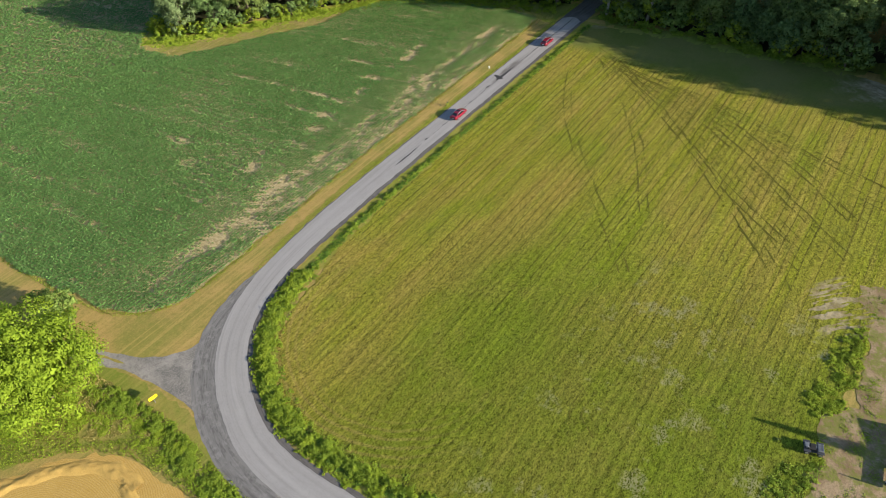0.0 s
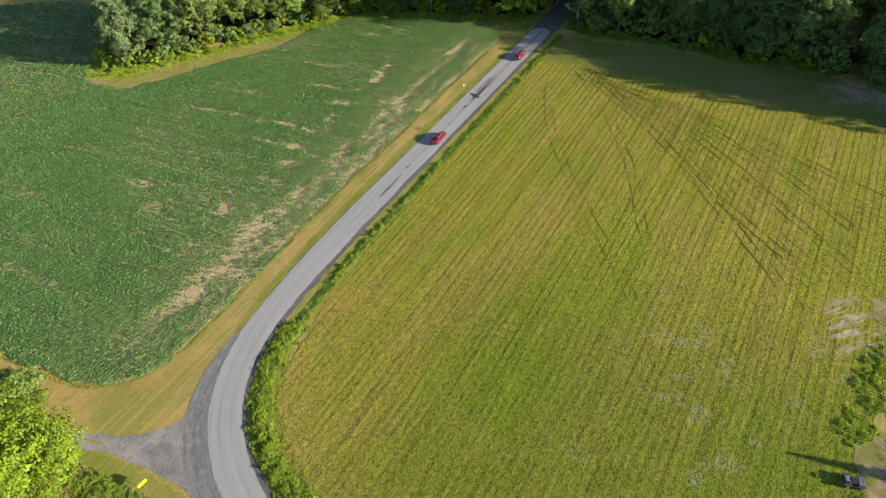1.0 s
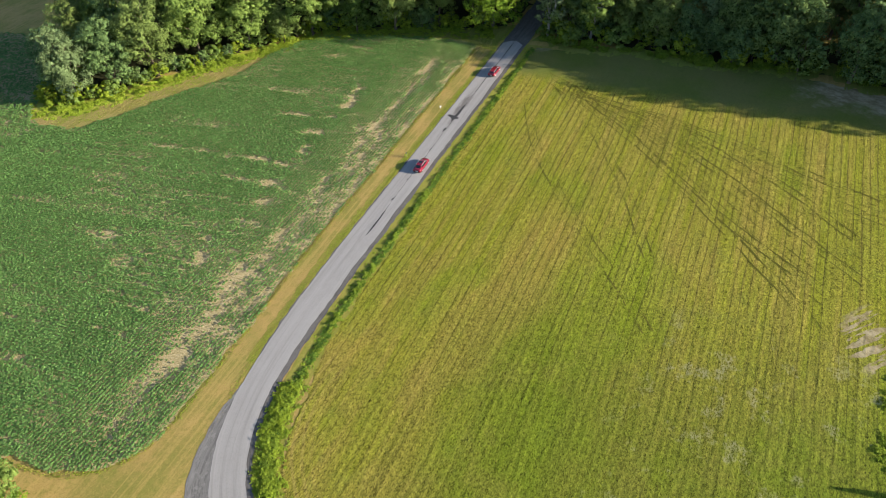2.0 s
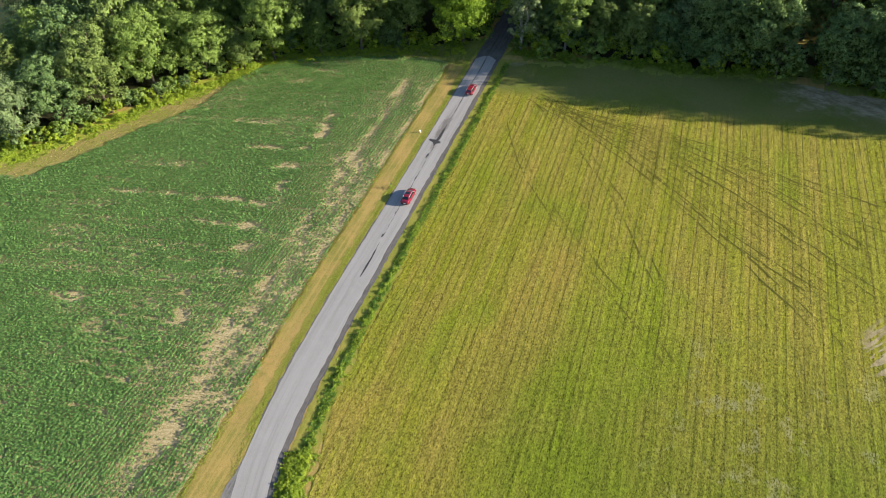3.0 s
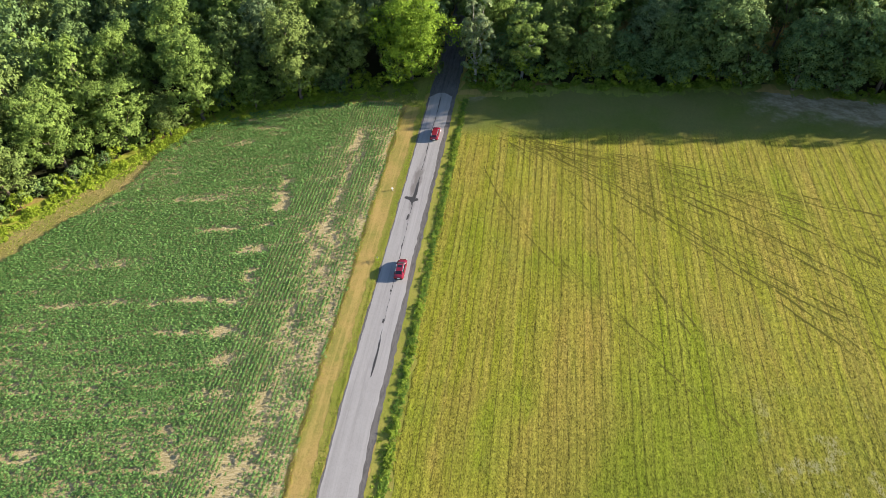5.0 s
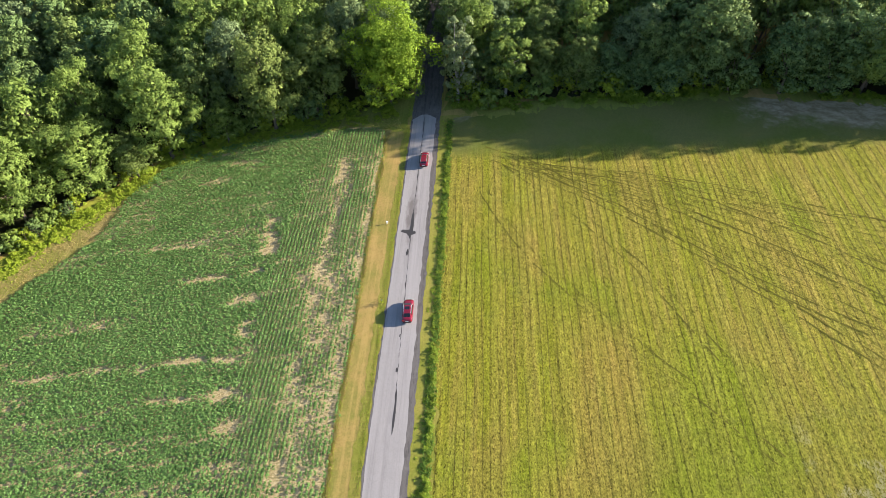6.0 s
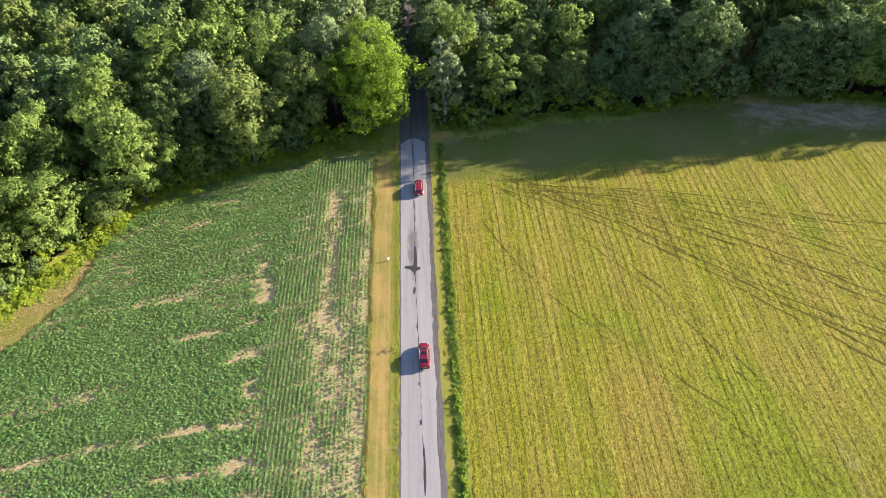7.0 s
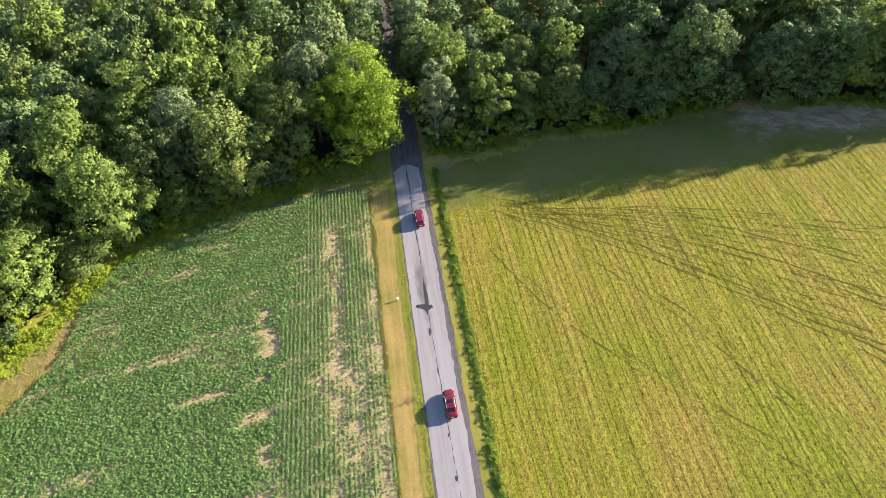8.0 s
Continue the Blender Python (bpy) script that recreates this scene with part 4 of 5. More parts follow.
bend_spots += along(curve, 420, -8.8, -4.3, r, (0.2, 0.5), (0.06, 0.25))
thicket("roadside_weeds", [q for k, q in enumerate(bend_spots) if k % 2], WEED, "thick green weeds on the inside of the bend", 3, 0.115)
thicket("roadside_weeds", bend_spots[::2] + along(curve, 260, -4.9, -3.9, r, (0.2, 0.4), (0.10, 0.28)), WEED_LIME, "bright leafy weeds on the inside of the bend", 4, 0.14)
corner = np.array([(-10, -79.6), (-2, -77.6), (4, -76.6), (9, -76.4), (15, -75.9), (24, -77.2), (36, -77.8), (52, -78.2), (46, -82.2), (28, -81.2), (19, -81.4), (13, -81.8), (7, -84.5), (2, -88.5), (-2, -94), (-12, -96)])
q = np.column_stack([r.uniform(-12, 52, 3400), r.uniform(-96, -75.5, 3400)])
q = q[inside(q[:, 0], q[:, 1], corner)]
wild = np.array([(x, y, r.uniform(0.3, 0.65), r.uniform(0.2, 0.75)) for x, y in q])
bramble = np.array([(-5, -80), (3, -75.6), (9.7, -75.3), (18.5, -76.3), (29, -77.8), (40, -78.5), (52, -78.8), (48, -82), (30, -81.6), (18.8, -80.2), (7.6, -79.9), (0, -82)])
among = inside(wild[:, 0], wild[:, 1], bramble)
near, rest = wild[among], wild[~among]
gaps = field_noise(near[:, 0], near[:, 1], 1.8, 94)
thicket("wild_weeds", near[(gaps > 0.42)], WEED, "dense green bramble and weeds by the driveway", 5, 0.12)
thicket("wild_weeds", near[::2] * [1, 1, 1, 0.6], WEED_LIME, "pale green weeds beside the driveway", 6, 0.12)
low = rest[field_noise(rest[:, 0], rest[:, 1], 2.6, 97) > 0.62]
thicket("wild_weeds", low * [1, 1, 0.9, 0.45], WEED_LIME, "low green weeds scattered on the grass bank", 7, 0.11)
q = np.column_stack([r.uniform(-12, 52, 26000), r.uniform(-97, -74, 26000)])
bank = np.array([(-14, -100), (-2, -96.5), (3, -90.5), (8, -86), (14, -83.4), (20, -82.6), (27, -82.2), (40, -83.5), (50, -82), (50, -78), (24, -76.6), (9, -75.8), (-2, -77), (-12, -79)])
q = q[inside(q[:, 0], q[:, 1], bank)]
tall = 0.6 * field_noise(q[:, 0], q[:, 1], 2.4, 96) + 0.5 * np.clip((-83.5 - q[:, 1] + 0.35 * np.abs(q[:, 0] - 6)) / 5, 0, 1)
for name, pick, material, label in (("bank_grass_tufts", tall > 0.45, WEED_LIME, "tall green grass growing through the bank weeds"), ("bank_dry_tufts", tall < 0.40, DRY, "tall dry grass on the bank beside the stubble")):
    p = q[pick]
    blades(name, p[:, 0], p[:, 1], r.uniform(0.08, 0.28, len(p)), r.uniform(0.03, 0.07, len(p)), material, label, r)
line = LEFT_EDGE[LEFT_EDGE[:, 0] > -118]
i = r.integers(0, len(line), 9000)
p = line[i] + sides(line)[i] * r.uniform(-10.5, -3.0, 9000)[:, None] + r.uniform(-0.4, 0.4, (9000, 2))
wet = field_noise(p[:, 0], p[:, 1], 3.2, 99) - 0.05 * (r.random(9000) * 8)
out_of_crop = ~inside(p[:, 0], p[:, 1], CROP_LINE)
for name, pick, material, label in (("edge_green_tufts", wet > 0.34, WEED_LIME, "tall green grass between the wood and the crop"), ("edge_dry_tufts", wet <= 0.34, DRY, "dry grass between the wood and the crop")):
    w = p[pick & out_of_crop]
    blades(name, w[:, 0], w[:, 1], r.uniform(0.06, 0.22, len(w)), r.uniform(0.03, 0.06, len(w)), material, label, r)
bush = np.array([(96.0, -5.9), (97.0, 0.7), (99.0, 3.7), (100.4, -1.4), (100.6, -9.4), (100.4, -14.2), (98.7, -18.1), (96.4, -18.8), (95.3, -15.8), (95.8, -10.6)])
q = np.column_stack([r.uniform(95, 101, 420), r.uniform(-19, 4, 420)])
q = q[field_noise(q[:, 0], q[:, 1], 2.2, 98) > 0.28]
thicket("yard_weeds", [(x, y, r.uniform(0.25, 0.5), r.uniform(0.12, 0.55)) for x, y in q[inside(q[:, 0], q[:, 1], bush)]], WEED_LIME, "tall green weeds at the yard's edge", 8, 0.11)
bush = np.array([(94.1, -32.2), (95.5, -28.8), (99.6, -25.9), (100.4, -28.5), (99.2, -31.8), (97, -36), (94.3, -36)])
q = np.column_stack([r.uniform(94, 101, 110), r.uniform(-36, -25.5, 110)])
thicket("yard_weeds", [(x, y, r.uniform(0.3, 0.55), r.uniform(0.12, 0.42)) for x, y in q[inside(q[:, 0], q[:, 1], bush)]], WEED, "green weeds beside the parked quad bike", 9, 0.11)
thicket("yard_weeds", [(x, y, r.uniform(0.3, 0.8), r.uniform(0.05, 0.16)) for x, y in np.column_stack([r.uniform(98.6, 108, 260), r.uniform(-34, 14, 260)]) if field_noise(np.array(x), np.array(y), 2.4, 95) > 0.5], WEED_LIME, "sparse low weeds on the dirt yard", 13, 0.08)
thicket("wood_edge_weeds", along(LEFT_EDGE, 620, -3.6, 0.6, r, (0.35, 0.8), (0.2, 0.9)) + along(LEFT_EDGE, 260, -5.4, -3.4, r, (0.25, 0.6), (0.06, 0.25)), WEED_LIME, "lime green weeds along the foot of the wood", 10, 0.18)
thicket("wood_edge_weeds", along(LEFT_EDGE, 90, 0.3, 2.6, r, (0.6, 1.1), (0.9, 2.2)), WEED, "leafy undergrowth at the wood's edge", 11, 0.26)
thicket("wood_edge_weeds", along(RIGHT_EDGE, 150, -0.8, 2.5, r, (0.6, 1.1), (0.8, 2.0)), WEED, "leafy undergrowth at the wood's edge", 12, 0.26)


# ---- trees ----
def limb(bm, a, b, r0, r1, r):
    """A bent limb of three pieces."""
    a, b = Vector(a), Vector(b)
    p = [a, a.lerp(b, 0.35) + Vector(r.normal(0, 0.12, 3)) * (b - a).length * 0.5, a.lerp(b, 0.7) + Vector(r.normal(0, 0.1, 3)) * (b - a).length * 0.4 + Vector((0, 0, 0.06 * (b - a).length)), b]
    for k in range(3):
        tube(bm, p[k], p[k + 1], r0 + (r1 - r0) * k / 3, r0 + (r1 - r0) * (k + 1) / 3, 6, False)


def inner_leaves(r, centre, half, count, size):
    """Large leaf sprays that fill a crown's shaded inside."""
    d = unit(r.normal(0, 1, (count, 3)))
    c = d * (r.random((count, 1)) ** 0.5) * half + centre
    c[:, 2] = np.maximum(c[:, 2], 0.5)
    v, f = leaves(c, d + r.normal(0, 0.5, d.shape), r.uniform(0.6, 1.2, count) * size, r)
    return v, f, np.repeat(unit(d + r.normal(0, 0.5, d.shape)), 3, 0)


def crown_of(r, height, radius, low, count, leaf, boughs, open_=0.0):
    """A crown of great boughs, each of many small leafy clumps, with gaps between: places, faces, shading normals, boughs."""
    mid, tall = (low + 1) / 2 * height, (1 - low) / 2 * height
    k = np.arange(boughs) + 0.5
    z = np.clip(1 - 1.86 * k / boughs + r.normal(0, 0.06, boughs), -0.92, 1.0)
    a = k * 2.399963 + r.normal(0, 0.35, boughs)
    flat = np.sqrt(np.clip(1 - z * z, 0.02, 1)) * (1.0 - 0.10 * np.clip(z, 0, 1))
    d = np.column_stack([flat * np.cos(a), flat * np.sin(a), z])
    size = radius * r.uniform(0.24, 0.45, boughs)
    reach = (0.80 + 0.24 * r.normal(0, 1, boughs).clip(-1.2, 1.2) * (0.6 + open_))[:, None]
    c = d * reach * [radius, radius, tall] * (1 - 0.55 * size / radius)[:, None] + [0, 0, mid]
    per = 13
    turn = unit(r.normal(0, 1, (boughs, per, 3)).reshape(-1, 3) + np.repeat(d, per, 0) * 0.85 + [0, 0, 0.45])
    big = np.repeat(size, per)
    sub = np.repeat(c, per, 0) + turn * (big * r.uniform(0.55, 1.0, boughs * per))[:, None] * [1.1, 1.1, 0.72]
    small = big * r.uniform(0.26, 0.46, boughs * per)
    share = np.maximum((small ** 2 / (small ** 2).sum() * count).astype(int), 3)
    own = np.repeat(np.arange(len(sub)), share)
    e = unit(r.normal(0, 1, (len(own), 3)) + turn[own] * 0.9 + [0, 0, 0.35])
    where = sub[own] + e * (small[own] * r.uniform(0.55, 1.15, len(own)))[:, None] * [1.0, 1.0, 0.75]
    where[:, 2] = np.maximum(where[:, 2], 0.3)
    v, f = leaves(where, e + r.normal(0, 0.45, e.shape) + [0, 0, 0.15], leaf * r.uniform(0.6, 1.3, len(own)), r)
    shade = unit(e * 0.75 + turn[own] * 0.35 + r.normal(0, 0.22, e.shape))
    return v, f, np.repeat(shade, 3, 0), c


def tree_kind(seed, height, radius, low, count, leaf, bark, boughs=34, core=0.62, limbs=8, open_=0.0):
    """The trunk and crown meshes of one tree: a leaning trunk, limbs, and a crown of leafy boughs round a dense inside."""
    r = np.random.default_rng(seed)
    v, f, shade, c = crown_of(r, height, radius, low, count, leaf, boughs, open_)
    cv, cf, out = inner_leaves(r, (0, 0, (low + 1) / 2 * height), np.array([radius, radius, (1 - low) / 2 * height]) * core, max(40, count // 14), min(radius * 0.075, 0.6))
    v, f, shade = np.vstack([v, cv]), np.vstack([f, cf + len(v)]), np.vstack([shade, out])
    bm = bmesh.new()
    lean = Vector((*r.normal(0, 0.35, 2), 0))
    t0 = height * 0.016 + 0.05
    top = Vector((0, 0, height * 0.72)) + lean
    fork = Vector((0, 0, height * max(0.18, low * 0.8))) + lean * 0.3
    tube(bm, (0, 0, -0.4), (0, 0, height * 0.03), t0 * 1.5, t0 * 1.05, 9)
    tube(bm, (0, 0, height * 0.03), fork, t0 * 1.05, t0 * 0.8, 9, False)
    limb(bm, fork, top, t0 * 0.8, t0 * 0.2, r)
    for k in range(limbs):
        s = c[r.integers(len(c))]
        a = fork.lerp(top, r.uniform(0, 0.6))
        limb(bm, a, (s[0] * 0.95, s[1] * 0.95, max(s[2], a.z + 0.4)), t0 * 0.4, t0 * 0.08, r)
    return bm_mesh("trunk", bm, bark, True), v, f, shade


def make_tree(name, seed, height, radius, low, count, leaf, material, bark, label, category="tree", group="", m=None, **shape):
    trunk, v, f, shade = tree_kind(seed, height, radius, low, count, leaf, bark, **shape)
    t = empty(name, m or Matrix(), label, category, group)
    part("trunk", trunk, bark, t)
    me = np_mesh("crown", v, f, material, True)
    me.normals_split_custom_set_from_vertices(shade)
    part("crown", me, material, t)
    return t


# the trees one can tell apart along the wood, and some set for their shadows: x, y, height, crown radius, kind
# crowns in full sun take the lighter leaf colours of kinds 3 and 4
WOOD_WEST = [(-62, 72, 29, 8.4, 3), (-54, 81, 26, 6.5, 0), (-77, 59.3, 21.5, 8.4, 4), (-38, 82.5, 28, 8.4, 1), (-46.5, 89, 29, 7.5, 2), (-26, 89, 25, 7.2, 0), (-19.5, 100, 29, 7.5, 2), (-10.5, 101, 26, 6.4, 2),
             (-79, 71, 30, 6.8, 4), (-69.5, 84, 31, 9.2, 4), (-86.6, 47.4, 26, 7.8, 4), (-94.2, 36, 26, 8.2, 1), (-102, 27, 22, 7.2, 0), (-32, 98, 31, 8.2, 3), (-57, 95, 32, 8.6, 3), (-113.5, 21, 20, 7.0, 1), (-49, 77.5, 13, 4.4, 3), (-68, 65, 13, 4.4, 0)]
WOOD_EAST = [(11.5, 105, 26, 5.8, 3), (14.8, 96, 13, 3.4, 1), (30, 96.5, 15, 4.6, 0), (38.6, 94.5, 16, 5.2, 1), (46, 95.5, 14, 4.6, 1), (53, 102, 20, 6.6, 2), (59.3, 89.5, 11.5, 4.1, 0), (52.5, 93, 11, 3.8, 1), (68.3, 93.5, 26, 8.2, 0),
             (62.5, 93, 16, 4.6, 0), (87.5, 90, 22, 7.4, 1), (97, 89, 24, 8.0, 1), (106, 89, 24, 8.0, 3), (116, 87.5, 28, 7.5, 0), (28, 103, 20, 6.0, 1), (20.5, 101, 19, 5.0, 0), (74, 98, 21, 5.6, 1), (57, 96, 18, 5.2, 1)]


def woodland():
    """Trees along the wood's edge and behind it; each kind is built once and copied."""
    r = np.random.default_rng(51)
    sorts = [(LEAF, "broad dark green tree"), (LEAF, "tall dark green tree"), (LEAF_BLUE, "grey-green leafy tree"), (LEAF_SUN, "yellow-green spreading tree"), (LEAF_SUN, "yellow-green tree coloured as sunlit")]
    kinds = [make_tree("tree", 100 + k, 25, 8, 0.03, 13500, 0.26, mat, BARK, words + " at the wood's edge", group="woodland trees", m=stand(-250 - 12 * k, 260), boughs=(34, 46, 40, 30, 38)[k]) for k, (mat, words) in enumerate(sorts)]
    deep = [make_tree("tree", 120 + k, 25, 7, 0.12, 4600, 0.38, mat, BARK, words + " deep in the wood", group="woodland trees", m=stand(-250 - 12 * k, 280), limbs=3) for k, (mat, words) in enumerate(sorts)]
    spots = []

    def free(x, y, gap):
        return all((x - a) ** 2 + (y - b) ** 2 > gap * gap for a, b in spots)

    def put(kind, x, y, height, radius, nominal):
        spots.append((x, y))
        copy_thing(kind, stand(x, y, r.uniform(0, 360)) @ Matrix.Diagonal((radius / nominal, radius / nominal, height / 25, 1)))

    spots += [(-8.6, 91.0), (8.4, 92), (20.5, 94)]
    for x, y, height, radius, k in WOOD_WEST + WOOD_EAST:
        put(kinds[k], x, y, height, radius, 8)
    for line in (LEFT_EDGE, RIGHT_EDGE):
        s = sides(line)
        for i in range(0, len(line), 3):
            p = line[i] + s[i] * r.uniform(2.8, 5.0)
            # those past x = 116 are out of view, added to shade the hay
            if free(*p, 7.9) and (p[0] < -98 or p[0] > 116):
                put(kinds[r.integers(4)], p[0], p[1], r.uniform(19, 26) * (1.0 if p[0] < 0 else 0.9), r.uniform(6, 7.6), 8)
    for k, y in enumerate(np.arange(108, 188, 8.2)):
        for side in (-1, 1):
            if free(side * 6.2, y + 3 * side, 5):
                put(deep[[0, 1, 0, 2][(k + (side > 0)) % 4]], side * r.uniform(6.2, 7.2), y + r.uniform(-1.5, 1.5) + 3 * side, r.uniform(19, 23), 6.0, 7)
    # extra rows added to keep sunlight off the far road
    for y in (150, 157, 164, 171, 178):
        for side in (-1, 1):
            put(deep[r.integers(3)], side * r.uniform(12.5, 14), y + 3 * side, r.uniform(20, 24), 6.4, 7)
    wood_left = np.array([(-165, 100), (-138, 64), (-123, 40), (-113, 25), (-106, 26), (-98, 36), (-90, 48), (-84, 60), (-72, 76), (-62, 84), (-50, 92), (-35, 96), (-20, 98), (-10, 104), (-7, 108), (-7, 150), (-60, 154), (-125, 150), (-160, 130)])
    wood_right = np.array([(7, 150), (7, 104), (19, 100), (33, 101), (52, 99), (67, 101), (74, 104), (84, 104), (95, 97), (115, 93), (140, 86), (175, 78), (180, 108), (150, 135), (100, 148)])
    for wood, tries, gap in ((wood_left, 4000, 8.6), (wood_right, 4000, 7.6)):
        q = r.uniform(wood.min(0), wood.max(0), (tries, 2))
        for x, y in q[inside(q[:, 0], q[:, 1], wood)]:
            height = r.uniform(26, 33) if x < 0 else r.uniform(0.88, 1.12) * np.interp(x, [8, 25, 45, 60, 100, 121, 122], [19, 20, 22, 25, 27, 26, 18])
            if free(x, y, gap):
                put(deep[[0, 0, 1, 1, 2, 0, 3, 4][r.integers(8)]], x, y, height, r.uniform(6.2, 7.8) if x < 0 else r.uniform(5.4, 6.8), 7)
    for k in kinds + deep:
        for o in (*k.children_recursive, k):
            bpy.data.objects.remove(o)


woodland()
make_tree("maple_tree", 207, 26, 9.6, 0.10, 26000, 0.25, LEAF_MAPLE, BARK, "bright lime green maple leaning over the road's end", m=stand(-9.0, 91.2), core=0.6, boughs=74, open_=0.7)
make_tree("poplar_tree", 202, 25.5, 4.2, 0.02, 11000, 0.22, LEAF_PALE, PALE_BARK, "slim pale grey-green tree beside the road's end", m=stand(8.2, 91.6), boughs=34, core=0.5, open_=0.3)
make_tree("locust_tree", 203, 22, 4.8, 0.08, 10000, 0.24, LEAF_SUN, PALE_BARK, "yellow-green open-crowned tree at the wood's edge", m=stand(20.5, 93.4), boughs=30, core=0.4, open_=0.5)
make_tree("driveway_tree", 204, 20, 10.4, 0.02, 40000, 0.22, LEAF_LIME, BARK, "large bright green tree beside the gravel driveway", m=stand(-7.8, -84.8), core=0.66, boughs=70)
make_tree("driveway_tree", 205, 9, 4.0, 0.03, 6000, 0.20, LEAF_SUN, BARK, "smaller yellow-green tree beside the driveway tree", m=stand(-22, -74.5))


def shrub_row():
    r = np.random.default_rng(61)
    kinds = [make_tree("shrub", 210 + k, h, w, 0.02, 1500, 0.20, mat, BARK, words, "shrub", "shrubs along the wood", stand(-250 - 8 * k, 300), boughs=14) for k, (h, w, mat, words) in enumerate([(4.5, 2.2, WEED_LIME, "leafy lime green shrub at the foot of the wood"), (6.5, 2.6, LEAF, "dark green sapling at the foot of the wood"), (3.4, 1.9, LEAF_SUN, "yellow-green shrub at the foot of the wood")])]
    for line, n in ((LEFT_EDGE, 74), (RIGHT_EDGE, 70)):
        s = sides(line)
        for i in np.linspace(2, len(line) - 3, n).astype(int):
            p = line[i] + s[i] * (r.uniform(0.8, 3.8) if line[i][0] < 0 else r.uniform(0.0, 9.0))
            if abs(p[0]) > 6 and not 77 < p[0] < 85:
                copy_thing(kinds[(0, 2, 0, 2, 1)[r.integers(5)] if p[0] < 0 else r.integers(3)], stand(*p, r.uniform(0, 360), r.uniform(0.7, 1.45 if p[0] < 0 else 2.1)))
    for k in kinds:
        for o in (*k.children_recursive, k):
            bpy.data.objects.remove(o)


shrub_row()


# ---- cars and small things ----
def loft(bm, rings):
    """A skin over rings of the same number of points, with closed ends."""
    rows = [[bm.verts.new(p) for p in ring] for ring in rings]
    n = len(rows[0])
    for a, b in zip(rows, rows[1:]):
        for i in range(n):
            bm.faces.new((a[i], a[(i + 1) % n], b[(i + 1) % n], b[i]))
    bm.faces.new(rows[0][::-1])
    bm.faces.new(rows[-1])
    return bm


def pane(corners, thick=0.012):
    """A thin pane from four corners, with depth along its normal."""
    bm = bmesh.new()
    p = [Vector(c) for c in corners]
    n = (p[1] - p[0]).cross(p[3] - p[0]).normalized() * thick
    lo, hi = [bm.verts.new(c - n) for c in p], [bm.verts.new(c + n) for c in p]
    bm.faces.new(hi)
    bm.faces.new(lo[::-1])
    for i in range(4):
        bm.faces.new((lo[i], lo[(i + 1) % 4], hi[(i + 1) % 4], hi[i]))
    return bm


def wheel(car, x, y, radius=0.33, width=0.22):
    side = 1 if x > 0 else -1
    bm = bmesh.new()
    tube(bm, (-width / 2, 0, 0), (width / 2, 0, 0), radius, n=20)
    bmesh.ops.bevel(bm, geom=[e for e in bm.edges if abs(e.verts[0].co.x - e.verts[1].co.x) < 1e-4], offset=0.03, segments=2, affect="EDGES")
    w = part("wheel", bm, RUBBER, car, m=pose(x, y, radius), smooth=True)
    bm = bmesh.new()
    tube(bm, (side * (width / 2 - 0.01), 0, 0), (side * (width / 2 + 0.012), 0, 0), radius * 0.62, radius * 0.55, 16)
    for k in range(5):
        a = k * 2 * math.pi / 5
        tube(bm, (side * (width / 2 + 0.015), 0, 0), (side * (width / 2 + 0.015), math.cos(a) * radius * 0.6, math.sin(a) * radius * 0.6), 0.035, 0.03, 6)
    part("rim", bm, ALLOY, w, "silver five-spoke rim")


def car_body(rows):
    bm = bmesh.new()
    rings = []
    for y, w, lo, hi in rows:
        half = [(0.0, lo), (w * 0.80, lo), (w * 0.97, lo + 0.10), (w, lo + 0.28), (w * 0.985, hi - 0.16), (w * 0.90, hi - 0.035), (w * 0.5, hi), (0.0, hi + 0.012)]
        rings.append([(x, y, z) for x, z in half] + [(-x, y, z) for x, z in half[-2:0:-1]])
    return loft(bm, rings)


